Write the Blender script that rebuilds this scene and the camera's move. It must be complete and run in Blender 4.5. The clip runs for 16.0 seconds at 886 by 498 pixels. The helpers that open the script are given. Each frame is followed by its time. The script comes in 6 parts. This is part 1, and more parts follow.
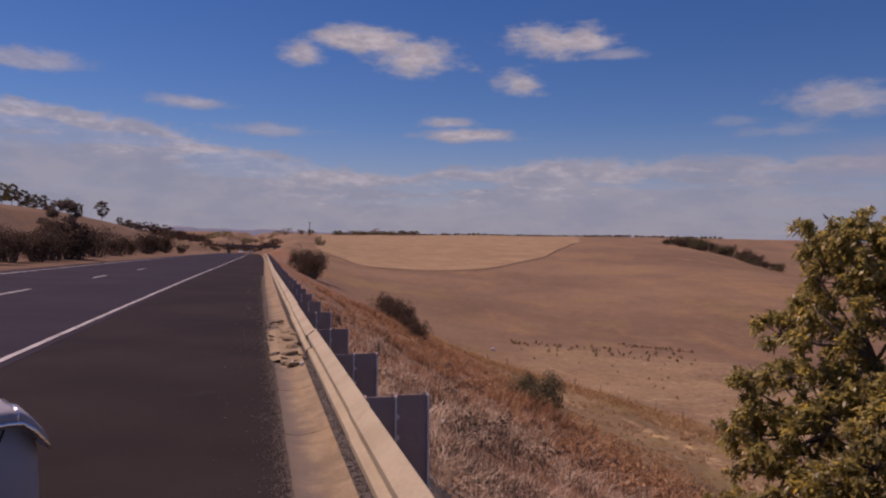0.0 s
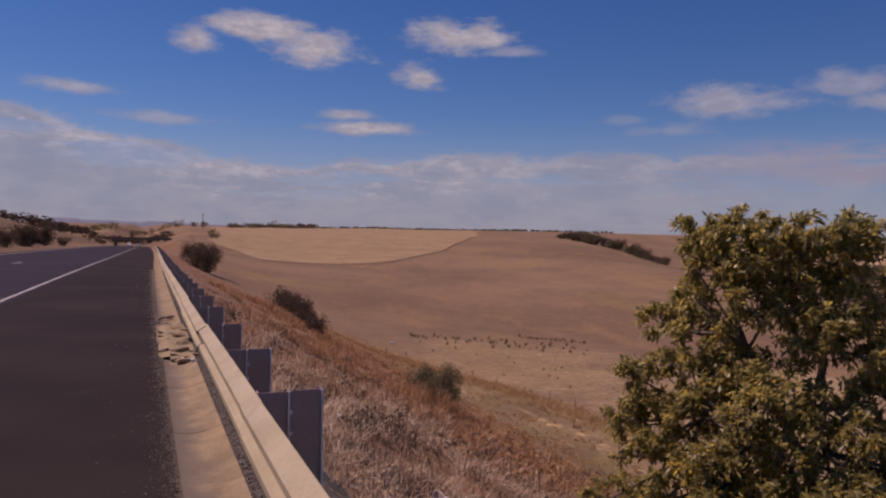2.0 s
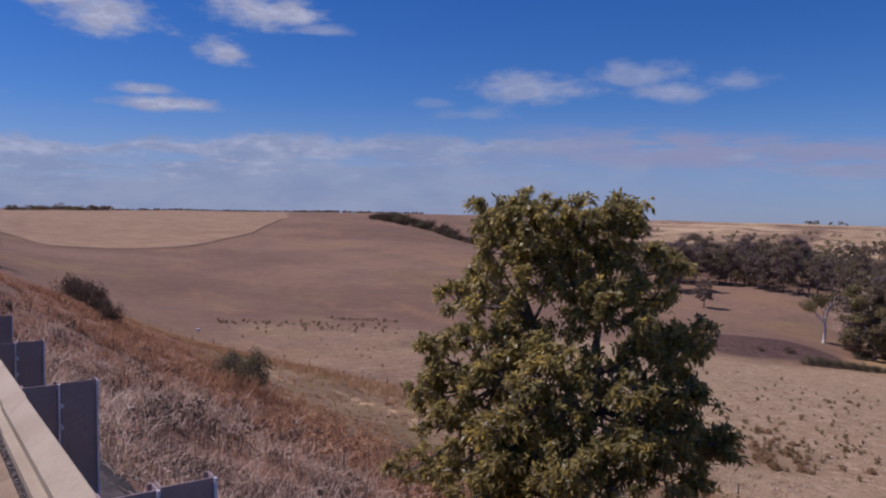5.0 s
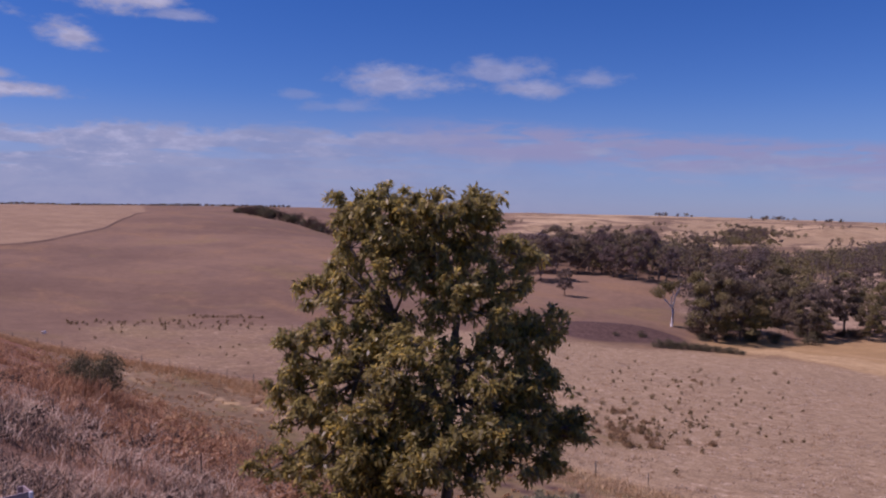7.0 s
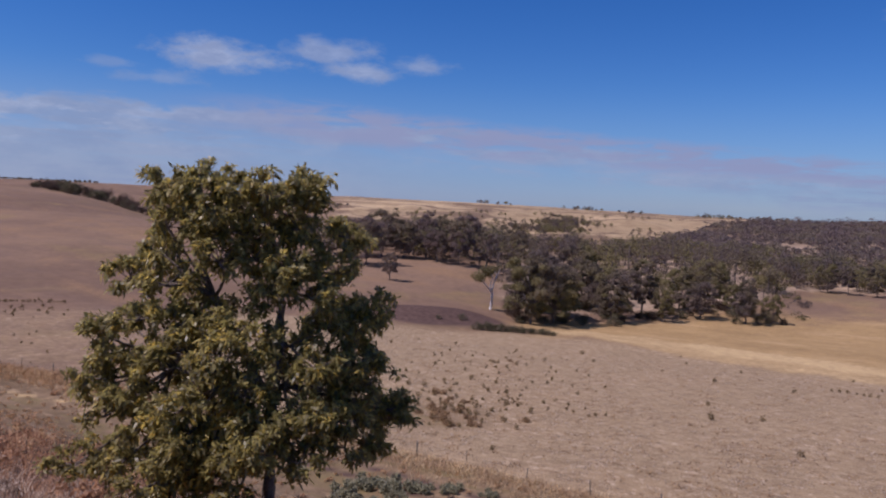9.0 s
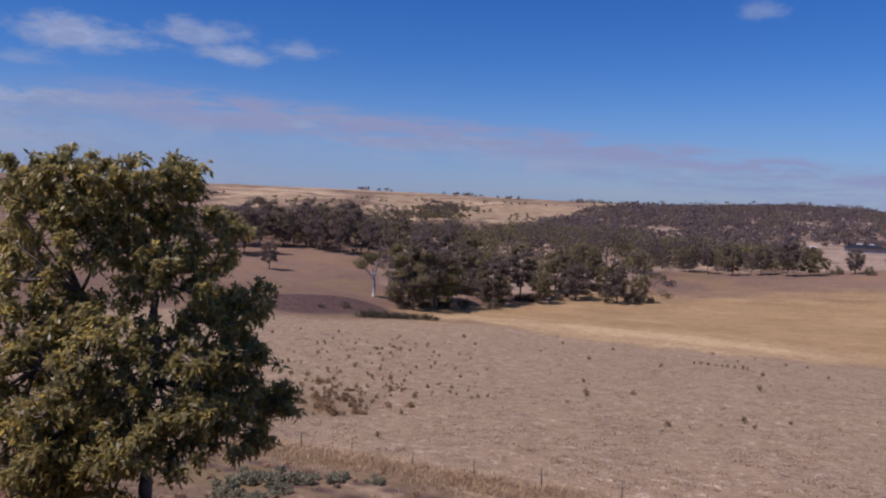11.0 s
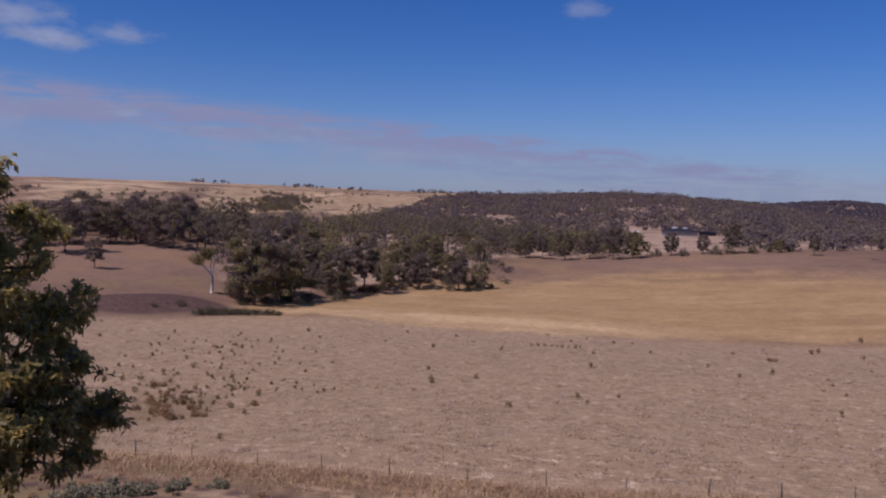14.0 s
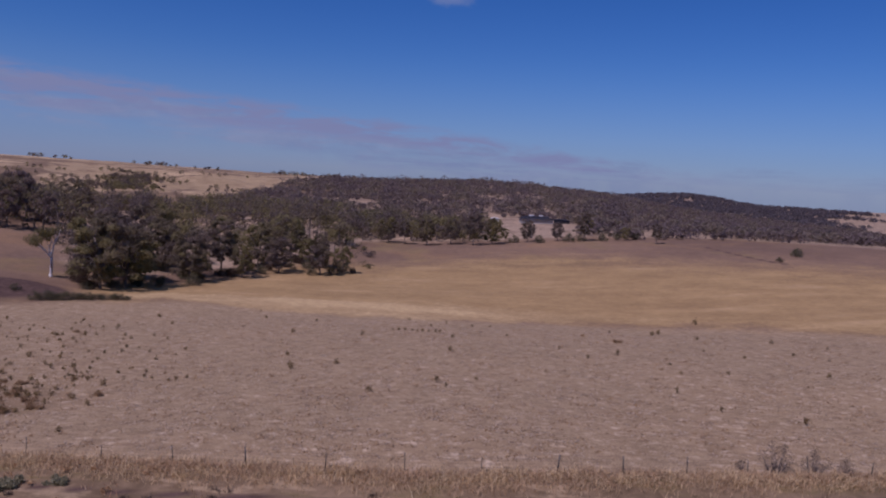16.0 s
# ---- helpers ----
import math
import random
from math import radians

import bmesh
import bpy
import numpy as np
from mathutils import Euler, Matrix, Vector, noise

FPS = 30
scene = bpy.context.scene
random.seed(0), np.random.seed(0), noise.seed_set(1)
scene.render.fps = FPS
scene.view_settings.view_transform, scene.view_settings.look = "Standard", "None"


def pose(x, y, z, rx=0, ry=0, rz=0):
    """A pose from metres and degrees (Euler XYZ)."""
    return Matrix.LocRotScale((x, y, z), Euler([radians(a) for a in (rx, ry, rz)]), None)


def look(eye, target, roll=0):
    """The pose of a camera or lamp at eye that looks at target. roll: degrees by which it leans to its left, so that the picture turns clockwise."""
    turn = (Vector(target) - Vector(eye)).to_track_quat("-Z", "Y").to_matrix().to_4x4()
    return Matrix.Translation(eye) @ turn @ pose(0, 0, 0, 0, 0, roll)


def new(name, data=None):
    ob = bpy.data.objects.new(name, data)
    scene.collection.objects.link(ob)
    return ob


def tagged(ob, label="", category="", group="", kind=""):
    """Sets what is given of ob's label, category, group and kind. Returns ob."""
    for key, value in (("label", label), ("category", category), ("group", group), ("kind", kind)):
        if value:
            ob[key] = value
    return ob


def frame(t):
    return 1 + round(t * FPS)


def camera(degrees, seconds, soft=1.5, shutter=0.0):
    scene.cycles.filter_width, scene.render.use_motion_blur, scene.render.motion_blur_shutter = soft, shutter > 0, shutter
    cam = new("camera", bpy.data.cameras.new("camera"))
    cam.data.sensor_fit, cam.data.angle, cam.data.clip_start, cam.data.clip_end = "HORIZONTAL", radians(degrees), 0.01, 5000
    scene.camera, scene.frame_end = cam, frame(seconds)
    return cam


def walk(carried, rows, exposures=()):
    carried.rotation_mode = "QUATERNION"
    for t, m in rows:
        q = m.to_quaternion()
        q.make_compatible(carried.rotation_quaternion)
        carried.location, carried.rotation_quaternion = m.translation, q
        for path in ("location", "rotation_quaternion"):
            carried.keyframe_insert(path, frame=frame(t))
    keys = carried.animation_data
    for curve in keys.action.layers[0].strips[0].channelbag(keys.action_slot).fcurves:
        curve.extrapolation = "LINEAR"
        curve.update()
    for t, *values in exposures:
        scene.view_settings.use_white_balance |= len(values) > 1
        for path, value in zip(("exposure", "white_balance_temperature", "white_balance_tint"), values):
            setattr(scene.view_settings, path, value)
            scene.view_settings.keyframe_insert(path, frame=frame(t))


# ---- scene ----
# ---- camera ----
cam = camera(60.5, 16.0, soft=2.15)
PATH = [
    (0, 0.000, 0.000, 1.600, -13.86, -0.95, -0.70),
    (0.5, 0.003, -0.007, 1.600, -15.16, -0.88, -0.84),
    (1, 0.006, -0.016, 1.602, -16.25, -0.85, -0.87),
    (1.5, 0.014, -0.023, 1.604, -18.36, -1.17, -0.74),
    (2, 0.020, -0.027, 1.603, -21.43, -1.33, -1.02),
    (2.5, 0.021, -0.042, 1.604, -24.70, -1.55, -1.49),
    (3, 0.023, -0.066, 1.601, -27.55, -1.56, -1.61),
    (5.5, 0.133, -0.232, 1.615, -37.04, -2.74, -0.53),
    (6, 0.147, -0.260, 1.621, -38.73, -2.74, -0.54),
    (6.5, 0.165, -0.304, 1.629, -41.53, -2.65, -0.56),
    (7, 0.190, -0.309, 1.627, -45.40, -2.98, -0.49),
    (7.5, 0.196, -0.294, 1.623, -49.24, -3.41, -1.39),
    (8, 0.208, -0.270, 1.621, -52.94, -3.47, -1.89),
    (8.5, 0.211, -0.253, 1.616, -55.98, -3.36, -2.26),
    (9, 0.217, -0.244, 1.613, -58.41, -3.89, -2.22),
    (9.5, 0.225, -0.246, 1.609, -60.89, -4.42, -1.82),
    (10, 0.221, -0.235, 1.612, -63.23, -4.60, -1.89),
    (12.5, 0.256, -0.223, 1.632, -72.65, -4.47, -1.51),
    (13, 0.270, -0.233, 1.637, -74.33, -4.56, -1.43),
    (13.5, 0.286, -0.250, 1.641, -76.38, -4.75, -1.22),
    (14, 0.304, -0.265, 1.646, -79.22, -4.93, -1.39),
    (14.5, 0.318, -0.282, 1.650, -81.68, -5.54, -1.52),
    (15, 0.329, -0.297, 1.652, -83.05, -5.85, -1.67),
    (15.5, 0.340, -0.308, 1.655, -83.96, -5.78, -1.92),
    (16, 0.344, -0.309, 1.657, -89.46, -5.70, -3.06),
]
EXPOSURES = [
    (0.0, -0.10, 7450, 44), (3.0, -0.12, 7000, 41), (5.5, 0.00, 5750, 35), (6.0, 0.01, 6000, 50), (6.5, 0.01, 6050, 54), (7.0, 0.03, 6000, 50), (7.5, 0.07, 5850, 38),
    (8.0, 0.11, 5750, 32), (9.0, 0.13, 5800, 31), (10.0, 0.11, 5650, 31), (12.5, 0.00, 5850, 36), (13.5, -0.09, 5850, 37), (14.5, -0.17, 5900, 39), (15.0, -0.23, 5850, 38), (16.0, -0.37, 5600, 41),
]
walk(cam, [(t, pose(x, y, z, 90 + pitch, roll, yaw)) for t, x, y, z, yaw, pitch, roll in PATH], EXPOSURES)


# ---- light ----
SUN_AZ, SUN_EL = -48.0, 55.0          # bearing clockwise from the road's direction (+y), height


def nodes_of(tree):
    nt = tree
    nt.nodes.clear()

    def add(kind, **props):
        n = nt.nodes.new(kind)
        for k, v in props.items():
            if k == "op":
                n.operation = v
            elif k == "blend":
                n.blend_type = v
            elif k == "data":
                n.data_type = v
        return n

    def link(a, b):
        nt.links.new(a, b)

    def put(sock, v):
        if isinstance(v, bpy.types.NodeSocket):
            nt.links.new(v, sock)
        else:
            sock.default_value = v

    def m(op, a, b=0.0, c=0.0, clamp=False):
        n = add("ShaderNodeMath", op=op)
        n.use_clamp = clamp
        put(n.inputs[0], a), put(n.inputs[1], b), put(n.inputs[2], c)
        return n.outputs[0]

    def rng(v, a, b, lo=0.0, hi=1.0, smooth=True):
        n = add("ShaderNodeMapRange")
        n.interpolation_type = "SMOOTHSTEP" if smooth else "LINEAR"
        put(n.inputs[0], v), put(n.inputs[1], a), put(n.inputs[2], b), put(n.inputs[3], lo), put(n.inputs[4], hi)
        return n.outputs[0]

    def mix(f, a, b, blend="MIX"):
        n = add("ShaderNodeMix", data="RGBA", blend=blend)
        put(n.inputs[0], f), put(n.inputs[6], a), put(n.inputs[7], b)
        return n.outputs[2]

    def noise_tex(vec, scale, detail=4.0, rough=0.55, dist=0.0):
        n = add("ShaderNodeTexNoise")
        if vec is not None:
            link(vec, n.inputs["Vector"])
        put(n.inputs["Scale"], scale), put(n.inputs["Detail"], detail), put(n.inputs["Roughness"], rough), put(n.inputs["Distortion"], dist)
        return n.outputs[0]

    def scaled(vec, sx, sy, sz):
        n = add("ShaderNodeVectorMath", op="MULTIPLY")
        link(vec, n.inputs[0])
        n.inputs[1].default_value = (sx, sy, sz)
        return n.outputs[0]

    return add, link, put, m, rng, mix, noise_tex, scaled


def rgb(r, g, b):
    return (r, g, b, 1.0)


def make_world():
    w = bpy.data.worlds.new("sky")
    scene.world = w
    w.use_nodes = True
    add, link, put, m, rng, mix, noise_tex, scaled = nodes_of(w.node_tree)
    sky = add("ShaderNodeTexSky")
    sky.sky_type = "NISHITA"
    sky.sun_disc = False
    sky.sun_elevation, sky.sun_rotation = radians(SUN_EL), radians(SUN_AZ)
    sky.altitude, sky.air_density, sky.dust_density, sky.ozone_density = 100, 1.0, 0.0, 4.0
    coord = add("ShaderNodeTexCoord").outputs["Generated"]
    sep = add("ShaderNodeSeparateXYZ")
    link(coord, sep.inputs[0])
    X, Y, Z = sep.outputs
    az = m("MULTIPLY", m("ARCTAN2", X, Y), 57.29578)
    el = m("MULTIPLY", m("ARCSINE", Z), 57.29578)
    # ragged edges for all clouds: push the bearing and height about with noise
    n1 = noise_tex(scaled(coord, 1, 1, 2.2), 14.0, 6.0, 0.6)
    n2 = noise_tex(scaled(coord, 1, 1, 3.0), 45.0, 5.0, 0.6)
    edge = m("ADD", m("MULTIPLY", m("SUBTRACT", n1, 0.5), 2.5), m("MULTIPLY", m("SUBTRACT", n2, 0.5), 0.9))
    total = None
    for a, e, wide, tall, thick in CLOUDS:
        u = m("DIVIDE", m("SUBTRACT", az, a), wide)
        dv = m("SUBTRACT", el, e)
        # flat bases: the lower half of a cloud is thinner than its upper half
        v = m("MAXIMUM", m("DIVIDE", dv, tall), m("DIVIDE", dv, -0.8 * tall))
        r = m("SQRT", m("ADD", m("MULTIPLY", u, u), m("MULTIPLY", v, v)))
        d = m("MULTIPLY", rng(m("ADD", r, edge), 1.22, 0.25), thick)
        total = d if total is None else m("MAXIMUM", total, d)
    # thin streaks and the grey bank over the horizon
    flat = add("ShaderNodeCombineXYZ")
    lift = m("ADD", m("MAXIMUM", Z, 0.0), 0.06)
    put(flat.inputs[0], m("DIVIDE", X, lift)), put(flat.inputs[1], m("DIVIDE", Y, lift))
    streak = noise_tex(scaled(flat.outputs[0], 0.55, 0.9, 1.0), 1.1, 7.0, 0.58, 0.3)
    veil = noise_tex(flat.outputs[0], 0.8, 8.0, 0.55, 0.25)
    # the cloud bank low over the far ranges, which thins to a sloping band of streaks
    top = m("SUBTRACT", m("ADD", rng(az, -16.0, 12.0, 8.9, 4.9), rng(az, 10.0, 22.0, 0.0, 1.2)), rng(az, 45.0, 110.0, 0.0, 4.7))
    puff = m("ADD", el, m("MULTIPLY", edge, 1.15))
    under = m("SUBTRACT", top, puff)
    floor_ = m("MAXIMUM", rng(under, 3.6, 2.0), rng(az, 35.0, 62.0, 1.0, 0.12))
    body = m("MULTIPLY", m("MAXIMUM", m("MAXIMUM", rng(veil, 0.38, 0.50, 0.12, 1.0), m("MAXIMUM", rng(az, 22.0, 6.0, 0.0, 0.6), rng(az, 48.0, 66.0, 0.0, 0.55))), rng(under, 3.4, 1.6, 0.9, 0.0)), m("MAXIMUM", rng(streak, 0.36, 0.56, 0.45, 1.0), rng(az, 50.0, 25.0)))
    low = m("MULTIPLY", m("MULTIPLY", rng(under, 0.0, 0.8), floor_), m("MULTIPLY", body, rng(az, 118.0, 85.0, 0.3, 0.85)))
    crest = m("MULTIPLY", m("MULTIPLY", rng(under, 0.0, 0.5), rng(under, 2.6, 0.9)), m("MULTIPLY", rng(az, 60.0, 8.0, 0.15, 1.0), rng(n1, 0.40, 0.58, 0.25, 1.0)))
    tufts = noise_tex(scaled(coord, 1.0, 1.0, 4.5), 19.0, 6.0, 0.6, 0.2)
    crest = m("MAXIMUM", crest, m("MULTIPLY", m("MULTIPLY", rng(tufts, 0.50, 0.64), rng(under, 0.0, 0.6)), m("MULTIPLY", rng(under, 4.2, 1.8), rng(az, 55.0, 12.0, 0.1, 0.9))))
    haze = m("MULTIPLY", rng(el, 9.0, 0.0, 0.0, 0.55), rng(az, 85.0, 40.0, 0.75, 1.0))
    # a mauve band of streaks that slopes down towards the east
    mid_line = m("SUBTRACT", rng(az, 46.0, 84.0, 5.3, 2.95, False), rng(az, 84.0, 108.0, 0.0, 2.7, False))
    off = m("DIVIDE", m("ABSOLUTE", m("ADD", m("SUBTRACT", el, mid_line), m("MULTIPLY", edge, 0.35))), rng(az, 50.0, 105.0, 1.7, 0.65, False))
    wisp = noise_tex(scaled(coord, 1.0, 1.0, 6.0), 11.0, 7.0, 0.62, 0.4)
    band = m("MULTIPLY", m("MULTIPLY", rng(off, 1.15, 0.35), rng(wisp, 0.37, 0.58, 0.08, 0.9)), m("MULTIPLY", rng(az, 36.0, 52.0), rng(az, 112.0, 98.0)))
    # unseen cloud overhead and behind, added as pale fill light for the shadows
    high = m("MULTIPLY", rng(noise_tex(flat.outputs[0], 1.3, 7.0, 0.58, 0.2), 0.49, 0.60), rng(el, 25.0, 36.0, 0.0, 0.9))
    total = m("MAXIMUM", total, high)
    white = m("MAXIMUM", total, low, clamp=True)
    base = add("ShaderNodeHueSaturation")
    link(sky.outputs[0], base.inputs["Color"])
    base.inputs["Saturation"].default_value = 1.3
    deep = mix(1.0, base.outputs[0], rgb(0.76, 1.01, 1.26), "MULTIPLY")
    col = mix(haze, deep, mix(rng(az, 30.0, 70.0), rgb(4.6, 5.5, 7.6), rgb(2.7, 4.5, 7.9)))
    lit = mix(rng(n2, 0.35, 0.7), rgb(5.3, 6.2, 7.1), rgb(7.6, 8.7, 9.2))
    cloud = mix(m("MAXIMUM", total, crest, clamp=True), mix(rng(n1, 0.35, 0.65), rgb(3.9, 5.2, 6.7), rgb(4.8, 6.0, 7.1)), lit)
    col = mix(white, col, cloud)
    col = mix(band, col, rgb(4.4, 5.15, 6.75))
    bg = add("ShaderNodeBackground")
    link(col, bg.inputs[0])
    bg.inputs[1].default_value = 0.055
    out = add("ShaderNodeOutputWorld")
    link(bg.outputs[0], out.inputs[0])


# clouds by bearing, height, half width, half height in degrees, density
CLOUDS = [
    (11.8, 12.8, 3.8, 1.69, 1.00),
    (7.2, 14.2, 4.1, 1.12, 1.00),
    (3.5, 13.1, 2.0, 1.41, 0.90),
    (22.1, 14.3, 4.0, 1.31, 1.00),
    (26.5, 13.2, 2.5, 0.47, 0.60),
    (19.5, 11.3, 2.0, 1.17, 0.95),
    (14.0, 8.5, 2.9, 0.52, 0.80),
    (15.5, 7.5, 3.9, 0.61, 0.95),
    (35.1, 8.3, 2.6, 0.45, 0.35),
    (-4.7, 9.3, 3.0, 0.61, 0.75),
    (1.5, 7.6, 4.0, 0.56, 0.60),
    (-15.1, 11.1, 3.4, 0.75, 0.70),
    (41.8, 9.2, 4.7, 1.30, 0.76),
    (50.0, 10.2, 3.6, 1.03, 0.62),
    (52.1, 8.9, 2.9, 0.94, 0.70),
    (56.6, 9.5, 2.6, 0.84, 0.54),
    (38.0, 7.5, 2.7, 0.66, 0.40),
    (89.2, 12.6, 1.9, 0.70, 0.42),
]
make_world()
sun = new("sun", bpy.data.lights.new("sun", "SUN"))
sun.data.energy, sun.data.angle, sun.data.color = 3.6, radians(0.53), (1.0, 0.93, 0.83)
sa, se = radians(SUN_AZ), radians(SUN_EL)
sun.matrix_world = look(
    (300 * math.sin(sa) * math.cos(se), 300 * math.cos(sa) * math.cos(se), 300 * math.sin(se)), (0, 0, 0))


# ---- the lie of the land ----
def road_z(y):
    """Height of the shoulder's outer edge along the road."""
    y = np.clip(y, -400, 340)
    return -0.0165 * y - 0.000012 * y * np.abs(y)


def road_x(y):
    """Sideways drift of the road, which bends a little."""
    return 1.2 * (1 - np.exp(-(np.clip(y, 0, 900) / 90.0) ** 2))


BEARING = [-180, -90, -45, -25, -16, -11, -7, -4, 0, 8, 16, 24, 32, 40, 50, 60, 70, 80, 92, 104, 115, 130, 180]
RINGS = []


def ring(distance, *heights):
    """Heights of the land at one distance, bearing by bearing."""
    RINGS.append((distance, heights))


ring(45, -4, 2, 2, 1, 0, -1, -1, -1, -8, -13, -14.5, -14.5, -14.5, -14.5, -14.5, -14.5, -14.5, -14.5, -14.5, -14.5, -14.5, -14, -5)
ring(80, -4, 4, 6, 5.5, 3.8, 1.0, -2, -2, -6, -12, -14.5, -15.5, -16, -16.5, -17, -17.5, -18, -18, -17.5, -17, -16, -15, -5)
ring(140, -3, 6, 8, 8.0, 5.9, 4.7, 0.8, -3, -5, -11, -15.5, -16.5, -17.5, -18.5, -20, -22, -22.8, -23, -23.5, -22.5, -20, -17, -5)
ring(280, -2, 7, 8, 7.5, 6.5, 5.0, 2.0, -4, -1, -10, -10, -10.6, -10, -10.5, -20, -21, -27, -27.5, -24.4, -20.4, -17.3, -15, -5)
ring(450, -2, 7, 8, 7, 6, 4, 1, -7, 3, -3, -2.5, -0.8, -2, -20, -22, -25, -28, -26, -16, -18, -18, -14, -5)
ring(700, -2, 7, 8, 7, 5, 2, -4, -7, 3, 1, 1.4, 1.2, 1.2, -8, -14, -14, -16, -10, -3, -9.5, -14, -8, -5)
ring(1000, -2, 7, 8, 7, 5, 2, -4, -4, 3, 2, 3, 3, 3, 1.5, -3.6, -3.4, -9, -10.5, -8, -9.5, -19, -12, -5)
ring(2000, -2, 5, 5, 5, 5, 5, 5, 5, 5, 3, 4, 4, 4, 1, -11, -10, -20, -24, -18, -24, -40, -30, -5)
ring(4900, -10, -10, -10, 0, 10, 16, 17, 13, 8, 0, 2, 2, 2, -5, -40, -40, -60, -70, -60, -70, -90, -80, -20)


# the creek, the wooded hills and the pale hill: a finer table of the same kind
EAST_BEARING = [46, 50, 55, 60, 65, 70, 75, 80, 84, 88, 92, 96, 100, 104, 108, 112, 116, 120, 126, 134]
EAST = [
    (140, "-18.9 -20 -21 -22 -22.4 -22.8 -22.9 -23 -23.2 -23.3 -23.5 -23.2 -22.8 -22.5 -21.6 -20.7 -19.6 -18.5 -17.2 -16.5"),
    (190, "-18 -19.5 -20.5 -22 -25 -25.8 -25.8 -25.5 -25.5 -25.2 -24.5 -23.8 -23 -22 -21 -20 -19 -18 -17 -16.5"),
    (240, "-16 -17.5 -16.5 -17 -21 -23 -22.5 -22.5 -26 -25.5 -24.4 -23 -21.8 -20.8 -20 -19 -18 -17.5 -17 -16"),
    (300, "-17.5 -16 -15 -15.5 -17.5 -18.5 -18.5 -20 -23.5 -24 -23 -21.5 -20.3 -19 -18 -17 -16.5 -16.5 -16 -15.5"),
    (380, "-19 -19 -19 -20 -24 -25.5 -22 -20 -20 -20 -20 -20 -19.5 -18.5 -19 -20 -20 -20 -20 -16"),
    (470, "-20 -21 -22 -23 -26 -27 -21 -16.5 -15.5 -15.5 -15 -16 -17 -18.5 -22 -24 -25 -25 -24 -18"),
    (600, "-15 -17 -18 -19 -20 -21 -17.5 -13 -11.5 -10 -8 -9.5 -12.5 -17 -24 -28 -29 -30 -28 -20"),
    (700, "-11 -13 -13.5 -14 -15 -16 -14 -11 -10 -8 -5 -7 -10.5 -16 -25 -30 -32 -32 -30 -20"),
    (1000, "-2.2 -1.2 -2.5 -3.5 -4.8 -7.4 -8.4 -10.2 -11 -10 -9 -11 -14 -20 -27 -32 -36 -38 -35 -25"),
    (1400, "-5 -4 -6.5 -8 -9.4 -12 -15 -18 -19 -18 -20 -26 -34 -17 -9 -28 -24 -27 -26 -20"),
    (2000, "-11 -11 -11 -11 -16 -20 -22 -24 -24 -24 -26 -30 -34 -36 -38 -42 -42 -44 -40 -30"),
    (4900, "-30 -40 -40 -45 -55 -60 -65 -70 -75 -80 -85 -88 -90 -90 -90 -90 -90 -90 -90 -80"),
]


def land_table():
    az = np.arange(-180, 180.5, 0.5)
    ld = np.linspace(math.log(30), math.log(5200), 260)
    rows = []
    k = np.exp(-0.5 * (np.arange(-12, 13) / 4.0) ** 2)
    for _, zs in RINGS:
        v = np.interp(az, BEARING, zs)
        v = np.convolve(np.concatenate([v[-13:-1], v, v[1:13]]), k / k.sum(), "valid")
        rows.append(v)
    rows = np.array(rows)
    rl = np.log([r for r, _ in RINGS])
    tab = np.array([np.interp(ld, rl, rows[:, i]) for i in range(len(az))])
    east = np.array([np.interp(az, EAST_BEARING, [float(z) for z in row.split()]) for _, row in EAST])
    k = np.exp(-0.5 * (np.arange(-6, 7) / 2.0) ** 2)
    east = np.array([np.convolve(np.pad(r, 6, "edge"), k / k.sum(), "valid") for r in east])
    el = np.log([d for d, _ in EAST])
    own = np.clip(np.minimum((az - 46) / 6, (134 - az) / 10), 0, 1)[:, None] * np.clip((np.exp(ld) - 110) / 40, 0, 1)[None]
    tab = tab * (1 - own) + np.array([np.interp(ld, el, east[:, i]) for i in range(len(az))]) * own
    k = np.exp(-0.5 * (np.arange(-9, 10) / 3.0) ** 2)
    tab = np.array([np.convolve(np.concatenate([np.full(9, r[0]), r, np.full(9, r[-1])]), k / k.sum(), "valid") for r in tab])
    return az, ld, tab


LAND = land_table()


def lump(x, y, size, seed):
    """Smooth pseudo-random relief, -1 to 1, made of a few crossing waves."""
    r = np.random.RandomState(seed)
    s = 0
    for k in range(7):
        a, ph, f = r.uniform(0, 6.28), r.uniform(0, 6.28), r.uniform(0.6, 1.7) * 6.28 / size
        s = s + np.sin((x * np.cos(a) + y * np.sin(a)) * f + ph + 0.7 * np.sin((x * np.sin(a) - y * np.cos(a)) * f * 0.6))
    return s / 4.5


def soft_max(a, b, k):
    h = np.clip(0.5 + 0.5 * (a - b) / k, 0, 1)
    return b * (1 - h) + a * h + k * h * (1 - h)


